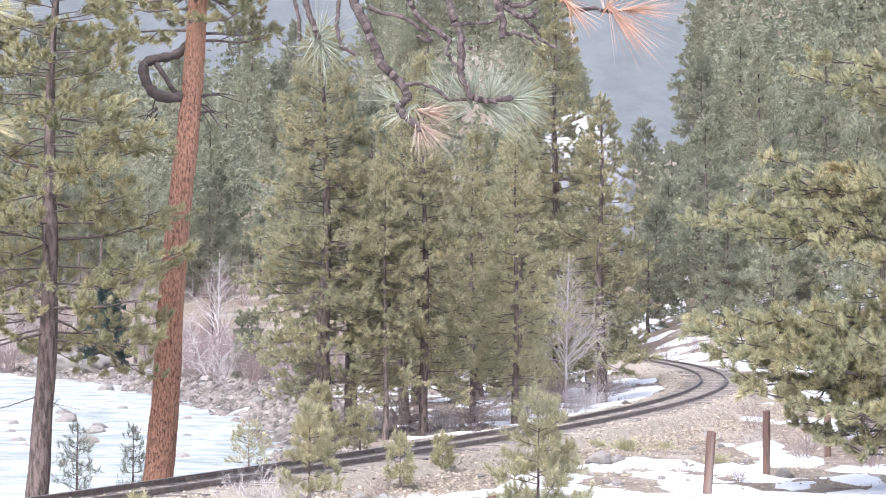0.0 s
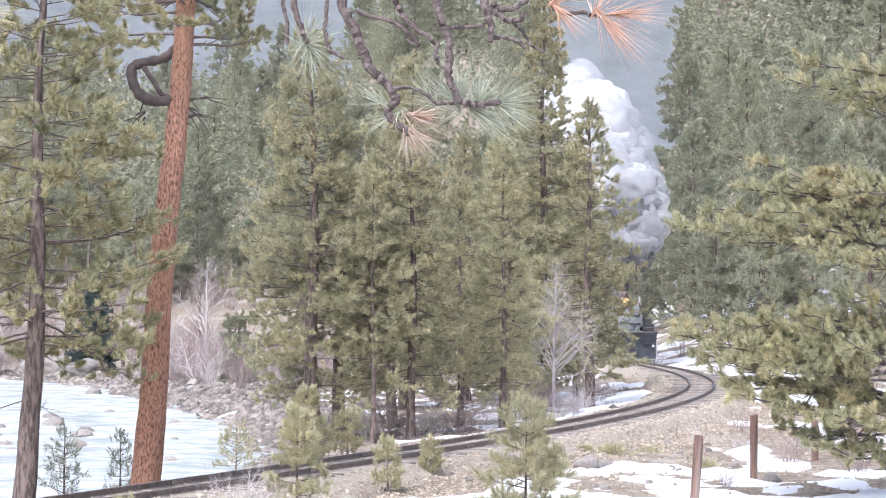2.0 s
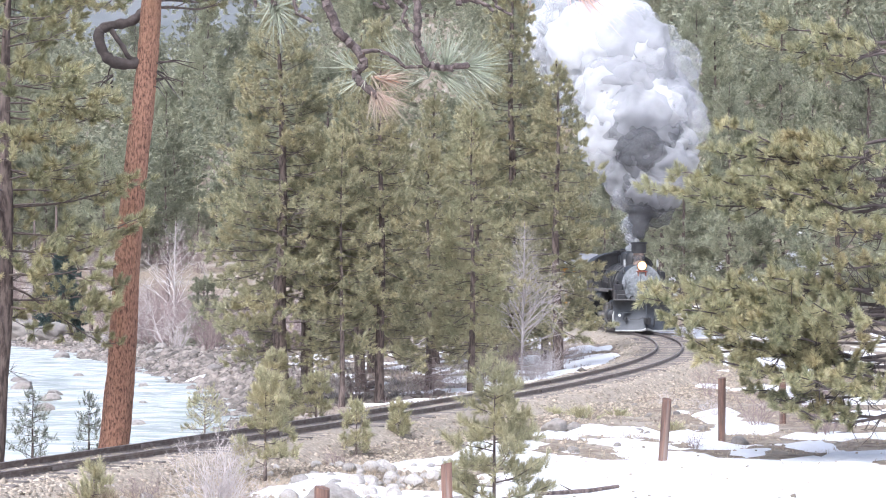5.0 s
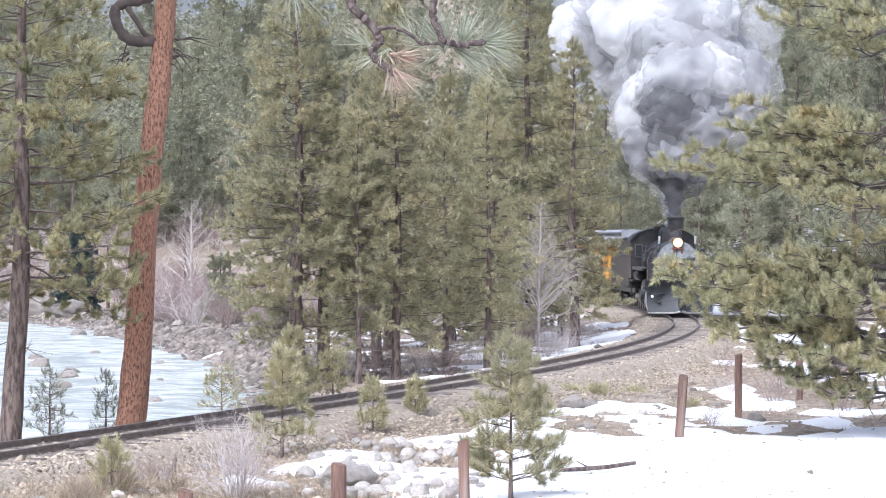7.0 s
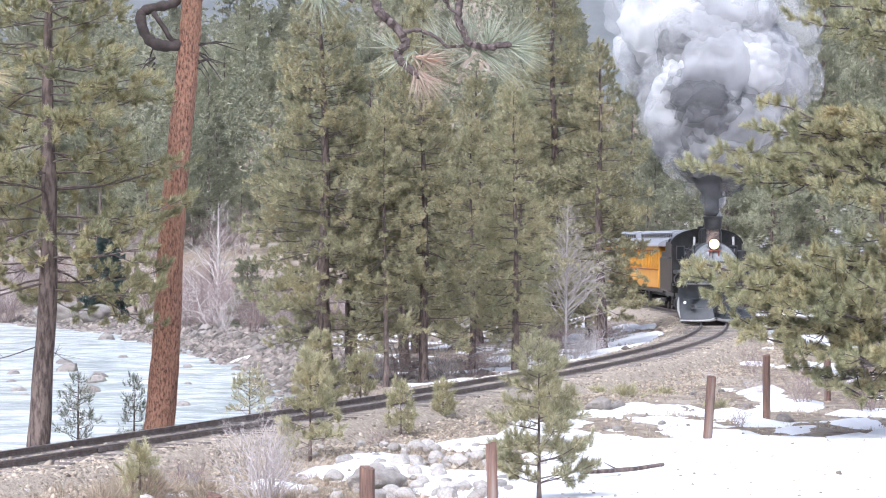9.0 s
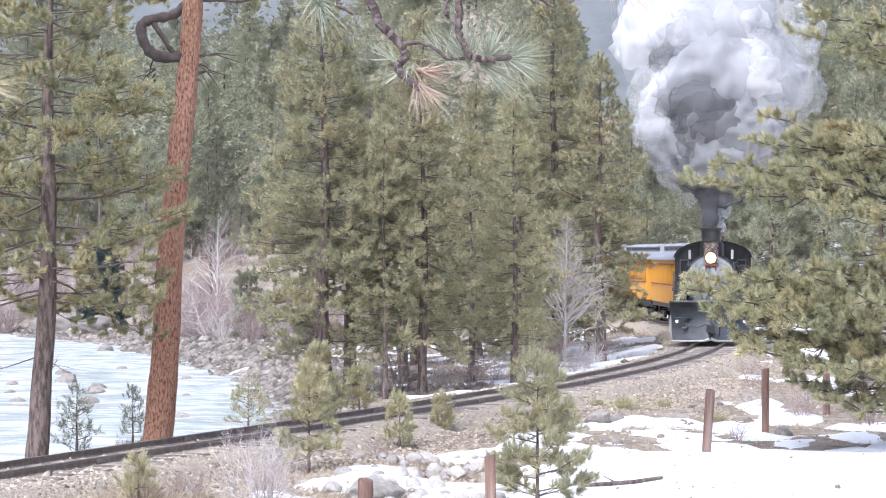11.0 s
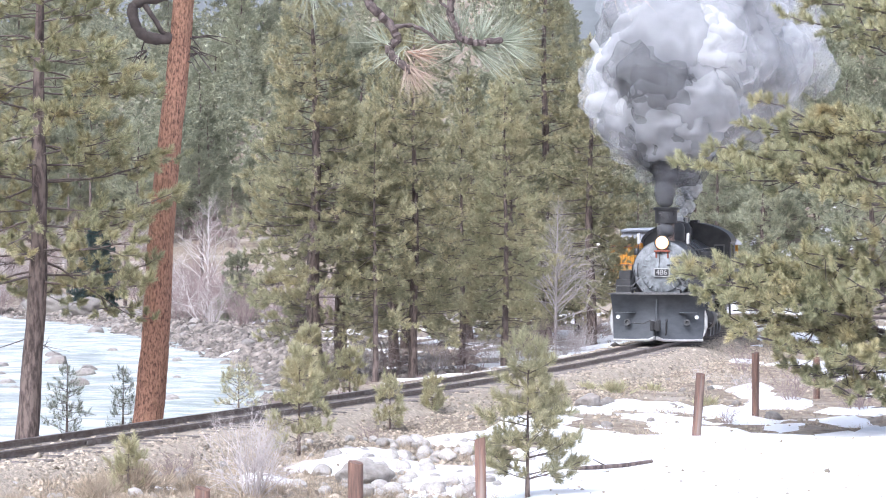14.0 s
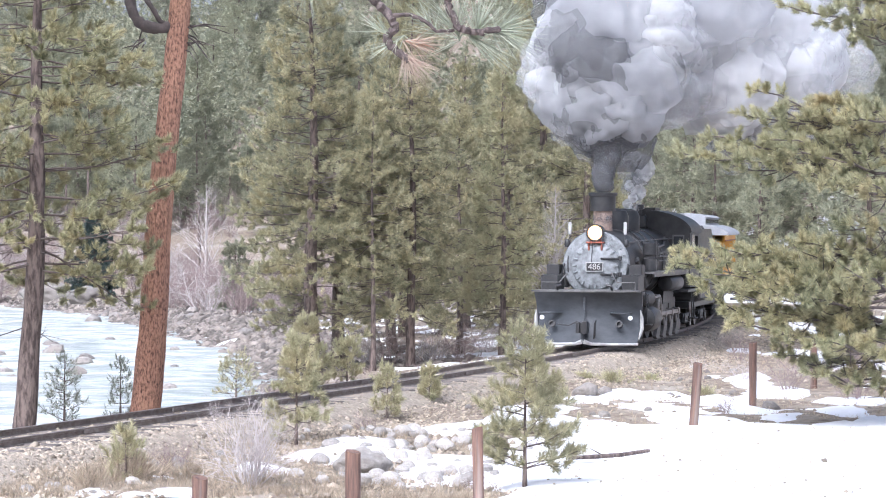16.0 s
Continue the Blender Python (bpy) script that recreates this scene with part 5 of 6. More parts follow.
def locomotive():
    eng = tagged(new("steam_locomotive"), "black narrow-gauge steam locomotive with silver smokebox and snow plow", "locomotive")
    W = 1.50
    # the snow plow: two hollow cheeks that meet in a low ridge
    plow = Geo()
    rows, cols = 9, 13
    for j in range(rows):
        f = j / (rows - 1)
        z = 0.08 + 1.42 * f
        for i in range(cols):
            v = (i / (cols - 1) * 2 - 1)
            x = -0.55 * abs(v) ** 1.2 - 0.42 * math.sin(math.pi * min(f, 1) * 0.62) + 0.26 * f ** 3
            plow.v.append((x, v * W * (0.92 + 0.08 * f), z + (0.03 if abs(v) < 0.1 and j == 0 else 0)))
    k = len(plow.v)
    plow.v += [(x - 0.05, y, z) for x, y, z in plow.v]
    for j in range(rows - 1):
        for i in range(cols - 1):
            a = j * cols + i
            plow.f += [(a, a + cols, a + cols + 1, a + 1), (k + a, k + a + 1, k + a + cols + 1, k + a + cols)]
    ring = [i for i in range(cols)] + [j * cols + cols - 1 for j in range(1, rows)] + [(rows - 1) * cols + i for i in range(cols - 2, -1, -1)] + [j * cols for j in range(rows - 2, 0, -1)]
    plow.f += [(ring[i], ring[(i + 1) % len(ring)], k + ring[(i + 1) % len(ring)], k + ring[i]) for i in range(len(ring))]
    p = part("snow_plow", plow, M_PLOW, eng, "dark grey steel snow plow")
    part("plow_ridge", Geo().box((-0.16, 0, 0.75), (0.05, 0.05, 1.3), Matrix.Rotation(radians(-8), 4, "Y")), M_PLOW, p)
    lip = Geo()
    for sd in (-1, 1):
        lip.tube([(-0.02, 0.02 * sd, 0.17), (-0.10, 0.22 * sd, 0.10), (-0.28, 0.75 * sd, 0.085), (-0.58, 1.40 * sd, 0.085)], [0.07, 0.05, 0.04, 0.04], 6)
    part("plow_lip", lip, M_WHITE, p, "white-painted lower lip")
    part("plow_deck", Geo().prism([(-0.30, -W), (0.02, 0.0), (-0.30, W), (-0.95, W * 0.95), (-0.95, -W * 0.95)], 2, 1.50, 1.54).box((-0.8, 0, 1.53), (0.5, 2.6, 0.05)), M_GREY, p, "sloped grey top plate")
    for sd in (-1, 1):
        part("wing_plate", Geo().tube([(-0.70, sd * 1.40, 0.20), (-0.82, sd * 1.47, 0.5), (-0.80, sd * 1.47, 0.8), (-0.72, sd * 1.45, 1.0)], [0.02, 0.055, 0.05, 0.015], 8), M_WHITE, p, "snow-whitened side wing")
        part("step_fold", Geo().box((-0.45, sd * 0.98, 0.93), (0.18, 0.62, 0.035), Matrix.Rotation(radians(-sd * 20), 4, "Z")), M_PLOW, p)
        part("poling_pocket", Geo().lathe((-0.42, sd * 0.93, 0.62), (1, 0, 0.2), [(0, 0.10), (0.10, 0.10), (0.10, 0.06), (0.02, 0.05)], 12), M_BLACK, p)
        part("ditch_lamp", Geo().lathe((-0.52, sd * 1.22, 0.80), (1, 0, 0), [(0, 0.03), (0.05, 0.06), (0.10, 0.06), (0.11, 0.045)], 14), M_MARK, p, "small lit ditch lamp")
        part("bracket", Geo().tube([(-0.25, sd * 0.75, 1.56), (-0.10, sd * 0.75, 1.66), (-0.12, sd * 0.62, 1.70)], 0.035, 7), M_BLACK, p)
    coupler = part("coupler", Geo().box((-0.10, 0, 0.55), (0.5, 0.24, 0.26)).box((0.14, 0.09, 0.55), (0.2, 0.14, 0.34)).box((0.14, -0.10, 0.55), (0.16, 0.10, 0.30)), M_BLACK, eng, "black knuckle coupler")
    part("cut_lever", Geo().tube([(-0.3, -0.75, 0.62), (-0.12, -0.4, 0.60), (-0.05, -0.15, 0.72)], 0.018, 6), M_BLACK, coupler)
    part("air_hose", Geo().tube([(-0.15, 0.33, 0.72), (0.02, 0.34, 0.66), (0.02, 0.33, 0.35), (-0.05, 0.30, 0.26)], 0.03, 7), M_BLACK, coupler)
    # pilot deck and front steps
    part("pilot_deck", Geo().box((-1.45, 0, 1.42), (1.5, 2.6, 0.08)).box((-0.98, 0, 1.2), (0.1, 2.7, 0.35)), M_BLACK, eng)
    for sd in (-1, 1):
        part("tool_box", Geo().box((-1.35, sd * 1.12, 1.72), (0.9, 0.46, 0.46)), M_BLACK, eng, "black box on the pilot deck")
        part("class_box", Geo().box((-1.75, sd * 1.15, 2.05), (0.5, 0.36, 0.34)), M_BLACK, eng)
        part("deck_rail", Geo().tube([(-0.70, sd * 1.3, 1.55), (-0.72, sd * 1.3, 1.75), (-0.72, sd * 0.8, 1.75), (-0.9, sd * 0.62, 2.0)], 0.018, 6), M_GREY, eng)
        part("brace", Geo().tube([(-0.98, sd * 0.95, 1.5), (-1.95, sd * 0.88, 2.35)], 0.022, 7), M_BLACK, eng)
    # smokebox, boiler
    bz = 2.22
    box = part("smokebox", Geo().lathe((-4.0, 0, bz), (1, 0, 0), [(0, 0.96), (2.05, 0.96), (2.12, 0.94), (2.12, 0.80)], 48), M_BLACK, eng, "black smokebox")
    part("smokebox_front", Geo().lathe((-1.90, 0, bz), (1, 0, 0), [(0, 0.94), (0.06, 0.93), (0.09, 0.90), (0.10, 0.70), (0.12, 0.69)], 48), M_SILVER, box, "silver-grey riveted front")
    door = part("smokebox_door", Geo().lathe((-1.80, 0, bz - 0.03), (1, 0, 0), [(0, 0.66), (0.07, 0.66), (0.09, 0.63), (0.11, 0.50), (0.15, 0.30), (0.17, 0.06)], 40), M_SILVER, box, "round silver-grey door")
    part("door_ring", Geo().lathe((-1.765, 0, bz - 0.03), (1, 0, 0), [(0, 0.60), (0.05, 0.60), (0.05, 0.545), (0.0, 0.545)], 40), M_GREY, door)
    dog = Geo().box((0, 0, 0), (0.07, 0.05, 0.13), bevel=0.012).mesh("door_clamp")
    dog.materials.append(M_SILVER)
    for k in range(20):
        a = 2 * math.pi * k / 20
        o = part("door_clamp", dog, M_SILVER, door)
        o.matrix_basis = Matrix.Translation((-1.70, math.sin(a) * 0.585, bz - 0.03 + math.cos(a) * 0.585)) @ Matrix.Rotation(-a, 4, "X")
    bolt = Geo().lathe((0, 0, 0), (1, 0, 0), [(0, 0.026), (0.03, 0.024), (0.04, 0.012)], 8).mesh("bolt")
    bolt.materials.append(M_SILVER)
    for k in range(28):
        a = 2 * math.pi * (k + 0.5) / 28
        o = part("bolt", bolt, M_SILVER, box)
        o.matrix_basis = Matrix.Translation((-1.81, math.sin(a) * 0.83, bz + math.cos(a) * 0.83))
    for z in (bz + 0.17, bz - 0.27):
        part("hinge_strap", Geo().box((-1.62, 0.42, z), (0.05, 0.52, 0.055)).box((-1.66, 0.70, z), (0.10, 0.09, 0.13)), M_BLACK, door, "black hinge strap")
    part("hand_bar", Geo().tube([(-1.70, -0.76, bz - 0.2), (-1.64, -0.76, bz - 0.1), (-1.64, -0.76, bz + 0.12), (-1.70, -0.76, bz + 0.22)], 0.018, 6), M_BLACK, box)
    part("hand_bar", Geo().tube([(-1.60, -0.05, bz + 0.62), (-1.58, -0.07, bz + 0.35), (-1.62, -0.10, bz + 0.05)], 0.012, 6), M_BLACK, door)
    plate = part("number_board", Geo().box((-1.585, 0, bz - 0.06), (0.03, 0.50, 0.27)), M_WHITE, door, "white-framed black number board")
    part("board_face", Geo().box((-1.568, 0, bz - 0.06), (0.01, 0.44, 0.21), bevel=0.004), M_BLACK, plate)
    tx = bpy.data.curves.new("number", "FONT")
    tx.body, tx.size, tx.align_x, tx.align_y, tx.extrude = "486", 0.235, "CENTER", "CENTER", 0.004
    tx.materials.append(M_WHITE)
    number = new("number", tx)
    number.parent = plate
    number.matrix_basis = Matrix.Translation((-1.558, 0, bz - 0.06)) @ Matrix(((0, 0, 1, 0), (1, 0, 0, 0), (0, 1, 0, 0), (0, 0, 0, 1)))
    # headlight on its shelf, marker lamps
    lamp = part("headlight", Geo().lathe((-2.10, 0, 3.10), (1, 0, 0), [(0, 0.10), (0.05, 0.22), (0.42, 0.23), (0.46, 0.245), (0.50, 0.245), (0.50, 0.205), (0.44, 0.20)], 28), M_BLACK, eng, "round black headlight casing")
    part("lens", Geo().lathe((-1.66, 0, 3.10), (1, 0, 0), [(0, 0.20), (0.03, 0.19), (0.06, 0.12), (0.07, 0.02)], 24), M_LAMP, lamp, "lit warm lens")
    part("headlight_shelf", Geo().box((-1.85, 0, 2.83), (0.52, 0.50, 0.05)).box((-1.80, 0.18, 2.72), (0.3, 0.05, 0.22)).box((-1.80, -0.18, 2.72), (0.3, 0.05, 0.22)), M_RED, lamp, "red-brown bracket")
    part("headlight_base", Geo().box((-1.87, 0, 2.88), (0.36, 0.32, 0.08)), M_RED, lamp)
    for sd in (-1, 1):
        part("flag", Geo().box((-2.0, sd * 0.78, 3.22), (0.04, 0.09, 0.34)), M_WHITE, eng, "upright white class flag")
        part("flag_staff", Geo().tube([(-2.0, sd * 0.78, 2.72), (-2.0, sd * 0.78, 3.45)], 0.016, 6), M_BLACK, eng)
        part("marker_lamp", Geo().lathe((-1.92, sd * 0.83, 2.70), (0, 0, 1), [(0, 0.06), (0.02, 0.075), (0.16, 0.075), (0.22, 0.03)], 12), M_BLACK, eng)
    stack = part("smoke_stack", Geo().lathe((-2.75, 0, 3.02), (0, 0, 1), [(0, 0.44), (0.06, 0.36), (0.14, 0.265), (0.70, 0.265), (0.70, 0.245)], 28), M_STACK, eng, "rust-stained iron stack")
    part("stack_cap", Geo().lathe((-2.75, 0, 3.70), (0, 0, 1), [(0, 0.265), (0.01, 0.35), (0.42, 0.36), (0.43, 0.40), (0.50, 0.41), (0.52, 0.38), (0.52, 0.28), (0.40, 0.27)], 28), M_BLACK, stack, "black spark-arresting cap")
    boil = part("boiler", Geo().lathe((-9.6, 0, bz), (1, 0, 0), [(0, 1.02), (2.2, 1.02), (3.8, 0.97), (5.62, 0.95)], 44), M_BLACK, eng, "black lagged boiler")
    band = Geo().lathe((0, 0, 0), (1, 0, 0), [(0, 0.955), (0, 0.985), (0.07, 0.985), (0.07, 0.955)], 44)
    for x, s in ((-4.1, 1.0), (-5.1, 1.01), (-6.1, 1.025), (-7.2, 1.065)):
        o = part("boiler_band", band, M_GREY, boil)
        o.matrix_basis = pose(x, 0, bz) @ Matrix.Diagonal((1, s, s, 1))
    for x, r, top, nm in ((-4.5, 0.43, 3.80, "sand_dome"), (-6.3, 0.46, 3.80, "steam_dome")):
        part(nm, Geo().lathe((x, 0, 3.0), (0, 0, 1), [(0, r * 1.25), (0.12, r), (top - 3.22, r), (top - 3.08, r * 0.86), (top - 3.02, r * 0.5), (top - 3.0, 0.05)], 26), M_BLACK, eng, "black rounded dome")
    part("bell", Geo().lathe((-5.3, 0, 3.25), (0, 0, 1), [(0, 0.20), (0.05, 0.18), (0.2, 0.12), (0.28, 0.04)], 16).box((-5.3, 0, 3.35), (0.06, 0.5, 0.05)), M_STACK, eng, "dark bronze bell")
    for x, y in ((-6.75, 0.15), (-6.95, -0.12), (-7.15, 0.1)):
        part("safety_valve", Geo().lathe((x, y, 3.2), (0, 0, 1), [(0, 0.06), (0.35, 0.055), (0.38, 0.08), (0.50, 0.07), (0.55, 0.03)], 10), M_BLACK, eng)
    part("whistle", Geo().lathe((-6.45, 0.3, 3.3), (0, 0, 1), [(0, 0.03), (0.35, 0.03), (0.36, 0.05), (0.6, 0.05), (0.62, 0.02)], 10), M_STEEL, eng)
    part("turret", Geo().box((-8.9, 0, 3.42), (0.45, 0.5, 0.4), bevel=0.05).lathe((-8.9, 0, 3.58), (0, 0, 1), [(0, 0.12), (0.2, 0.12), (0.22, 0.18), (0.34, 0.18), (0.36, 0.1)], 14), M_BLACK, eng, "black turret casing before the cab")
    # running boards, pipes, pumps, tanks on both sides
    for sd in (-1, 1):
        run = part("running_board", Geo().box((-6.2, sd * 1.22, 1.98), (6.6, 0.42, 0.05)).box((-6.2, sd * 1.43, 1.93), (6.6, 0.03, 0.14)), M_GREY, eng, "grey-edged running board")
        part("hand_rail", Geo().tube([(-2.1, sd * 0.80, 2.82), (-3.6, sd * 0.84, 2.86), (-6.5, sd * 0.88, 2.90), (-9.5, sd * 0.92, 2.92)], 0.02, 6), M_GREY, eng)
        part("sand_pipe", Geo().tube([(-4.6, sd * 0.42, 3.15), (-4.75, sd * 0.80, 2.80), (-4.9, sd * 0.99, 2.3), (-5.0, sd * 1.02, 1.9)], 0.025, 6), M_BLACK, eng)
        part("sand_pipe", Geo().tube([(-4.4, sd * 0.42, 3.15), (-4.2, sd * 0.80, 2.80), (-4.0, sd * 1.0, 2.3), (-3.95, sd * 1.02, 1.9)], 0.025, 6), M_BLACK, eng)
        part("injector_pipe", Geo().tube([(-9.3, sd * 0.75, 2.95), (-7.6, sd * 0.98, 2.75), (-6.2, sd * 1.0, 2.65), (-5.6, sd * 0.96, 2.72), (-5.5, sd * 0.75, 2.9)], 0.035, 7), M_GREY, eng)
        part("cooling_pipe", Geo().tube([(-7.8, sd * 1.12, 2.55), (-6.0, sd * 1.10, 2.50), (-5.9, sd * 1.10, 2.42), (-7.8, sd * 1.12, 2.40), (-7.9, sd * 1.12, 2.30), (-5.9, sd * 1.10, 2.28)], 0.028, 6), M_GREY, eng)
        part("side_pipe", Geo().tube([(-2.6, sd * 0.97, 2.35), (-3.0, sd * 1.05, 2.0), (-3.2, sd * 1.12, 1.6)], 0.10, 10), M_BLACK, eng)
        part("air_tank", Geo().lathe((-8.6, sd * 1.22, 1.62), (1, 0, 0), [(0, 0.05), (0.03, 0.20), (0.08, 0.23), (2.2, 0.23), (2.25, 0.20), (2.28, 0.05)], 18), M_BLACK, eng, "black air tank under the running board")
        # cylinders and valve chest
        cyl = part("cylinder", Geo().lathe((-3.45, sd * 1.22, 0.70), (1, 0, 0), [(0, 0.15), (0.02, 0.34), (0.10, 0.36), (1.0, 0.36), (1.08, 0.34), (1.12, 0.25), (1.16, 0.10)], 26), M_BLACK, eng, "black cylinder")
        part("valve_chest", Geo().lathe((-3.5, sd * 1.16, 1.27), (1, 0, 0), [(0, 0.1), (0.02, 0.22), (1.15, 0.22), (1.20, 0.16), (1.24, 0.08)], 20).box((-2.95, sd * 0.9, 1.0), (0.9, 0.5, 0.6)), M_BLACK, cyl)
        part("guide_bar", Geo().box((-4.15, sd * 1.22, 0.86), (1.3, 0.07, 0.06)).box((-4.15, sd * 1.22, 0.56), (1.3, 0.07, 0.06)).box((-4.78, sd * 1.2, 0.95), (0.06, 0.2, 0.8)), M_STEEL, eng)
        part("frame", Geo().box((-6.4, sd * 0.82, 0.88), (6.6, 0.07, 0.42)).box((-9.9, sd * 0.85, 0.85), (1.2, 0.07, 0.6)), M_GREY, eng, "outside plate frame")
        part("valve_gear", Geo().tube([(-4.8, sd * 1.30, 1.25), (-5.0, sd * 1.30, 0.95), (-5.05, sd * 1.30, 0.62)], 0.05, 7).tube([(-3.6, sd * 1.22, 1.25), (-4.8, sd * 1.30, 1.30)], 0.035, 6).tube([(-4.3, sd * 1.32, 1.2), (-4.35, sd * 1.32, 0.6)], 0.035, 6), M_STEEL, eng)
        part("front_step", Geo().tube([(-2.1, sd * 1.35, 1.4), (-2.1, sd * 1.38, 0.55), (-2.4, sd * 1.38, 0.55), (-2.4, sd * 1.35, 1.4)], 0.022, 6).box((-2.25, sd * 1.38, 0.56), (0.4, 0.22, 0.04)), M_BLACK, eng)
        part("cab_step", Geo().tube([(-10.7, sd * 1.35, 1.3), (-10.7, sd * 1.38, 0.5), (-11.1, sd * 1.38, 0.5), (-11.1, sd * 1.35, 1.3)], 0.022, 6).box((-10.9, sd * 1.38, 0.5), (0.5, 0.24, 0.04)), M_BLACK, eng)
    part("air_pump", Geo().lathe((-3.7, 1.18, 2.02), (0, 0, 1), [(0, 0.1), (0.01, 0.20), (0.34, 0.20), (0.36, 0.14), (0.44, 0.14), (0.46, 0.20), (0.78, 0.20), (0.82, 0.1)], 18), M_BLACK, eng, "black cross-compound air pump")
    part("air_pump", Geo().lathe((-4.15, 1.18, 2.02), (0, 0, 1), [(0, 0.1), (0.01, 0.17), (0.34, 0.17), (0.36, 0.12), (0.44, 0.12), (0.46, 0.17), (0.70, 0.17), (0.74, 0.1)], 18), M_BLACK, eng, "black cross-compound air pump")
    part("saddle", Geo().box((-2.95, 0, 1.15), (0.95, 1.5, 0.9), bevel=0.05), M_BLACK, eng)
    part("firebox", Geo().prism([(-0.95, 1.0), (0.95, 1.0), (1.02, 2.0), (1.0, 2.5), (-1.0, 2.5), (-1.02, 2.0)], 0, -9.6, -7.6), M_BLACK, eng)
    # cab
    arch = [(1.45, 1.45), (1.45, 3.12)] + [(1.45 * math.cos(a), 3.12 + 0.60 * math.sin(a)) for a in np.linspace(0.15, math.pi - 0.15, 15)] + [(-1.45, 3.12), (-1.45, 1.45)]
    cab = part("cab", Geo().prism(arch, 0, -9.62, -9.56), M_BLACK, eng, "black cab with arched roof")
    for sd in (-1, 1):
        part("cab_side", Geo().box((-10.5, sd * 1.45, 1.95), (1.9, 0.05, 1.0)).box((-9.70, sd * 1.45, 2.75), (0.25, 0.05, 1.0)).box((-11.35, sd * 1.45, 2.75), (0.2, 0.05, 1.0)).box((-10.5, sd * 1.45, 3.12), (1.9, 0.05, 0.25)), M_BLACK, cab)
        w = part("front_window", Geo().box((-9.545, sd * 1.12, 2.72), (0.02, 0.36, 0.62)), M_GREY, cab)
        part("pane", Geo().box((-9.53, sd * 1.12, 2.72), (0.012, 0.28, 0.52), bevel=0.003), M_GLASS, w)
        w = part("side_window", Geo().box((-10.15, sd * 1.47, 2.75), (0.62, 0.03, 0.66)), M_GREY, cab)
        part("pane", Geo().box((-10.15, sd * 1.488, 2.75), (0.54, 0.012, 0.58), bevel=0.003), M_GLASS, w)
    roof = Geo()
    outer = [(1.54 * math.cos(a), 3.09 + 0.69 * math.sin(a)) for a in np.linspace(0.05, math.pi - 0.05, 21)]
    roof.prism(outer + [(y * 0.96, z - 0.06) for y, z in outer[::-1]], 0, -11.75, -9.45)
    part("cab_roof", roof, M_BLACK, cab)
    part("roof_vent", Geo().box((-10.4, 0, 3.80), (0.9, 0.7, 0.10), bevel=0.03), M_BLACK, cab)
    part("cab_back", Geo().box((-11.4, 0, 1.6), (0.05, 2.85, 0.9)).box((-10.5, 0, 1.35), (2.0, 2.85, 0.1)), M_BLACK, cab)
    # wheels: drivers with counterweights and rods on both sides, pilot and trailing wheels
    drivers, small = [], []
    dg, sg = wheel_geo(0.56, 0.13, 12).mesh("wheel"), wheel_geo(0.36, 0.12, 8).mesh("wheel")
    cw = Geo().prism([(0.50 * math.cos(a), 0.50 * math.sin(a)) for a in np.linspace(0.3, math.pi - 0.3, 12)] + [(0, 0.12)], 1, -0.05, 0.05)
    cw.box((0, 0, -0.13), (0.20, 0.12, 0.50), bevel=0.04).lathe((0, -0.08, -0.28), (0, 1, 0), [(0, 0.07), (0.2, 0.07)], 12)
    cw = cw.mesh("counterweight")
    for me in (dg, sg):
        me.materials.append(M_GREY)
    cw.materials.append(M_GREY)
    for x in (-4.95, -6.15, -7.35, -8.55):
        for sd in (-1, 1):
            o = part("driving_wheel", dg, M_GREY, eng)
            c = part("counterweight", cw, M_GREY, o, "grey outside counterweight")
            c.location = (0, sd * 0.70, 0)
            drivers.append((o, x, sd * 0.47, 0.56, 0 if sd < 0 else 90))
    for x in (-1.75, -10.35):
        for sd in (-1, 1):
            small.append((part("small_wheel", sg, M_GREY, eng), x, sd * 0.47, 0.36, 0))
    rods = []
    side_rod = Geo().box((0, 0, 0), (3.75, 0.06, 0.11), bevel=0.02)
    for x in (-1.8, -0.6, 0.6, 1.8):
        side_rod.lathe((x, -0.05, 0), (0, 1, 0), [(0, 0.11), (0.10, 0.11)], 14)
    side_rod = side_rod.mesh("side_rod")
    side_rod.materials.append(M_STEEL)
    for sd in (-1, 1):
        rods.append((part("side_rod", side_rod, M_STEEL, eng, "bare steel side rod"), -6.75, sd * 1.28, 0 if sd < 0 else 90))
    # behind the stack the engine is a little shorter
    def close_up(x):
        return x if x > -2.9 else -2.9 + (x + 2.9) * 0.88
    shared = (dog, bolt, dg, sg, cw, side_rod)
    done = set()
    for o in eng.children_recursive:
        if o.type == "MESH" and o.data not in shared and not o.name.startswith("boiler_band") and o.data.name not in done:
            done.add(o.data.name)
            for v in o.data.vertices:
                v.co.x = close_up(v.co.x)
        elif o.name.startswith("boiler_band"):
            o.location.x = close_up(o.location.x)
    for v in side_rod.vertices:
        v.co.x *= 0.88
    turned = [(o, close_up(x), y, r, a) for o, x, y, r, a in drivers + small]
    return eng, turned, [(o, close_up(x), y, a) for o, x, y, a in rods]


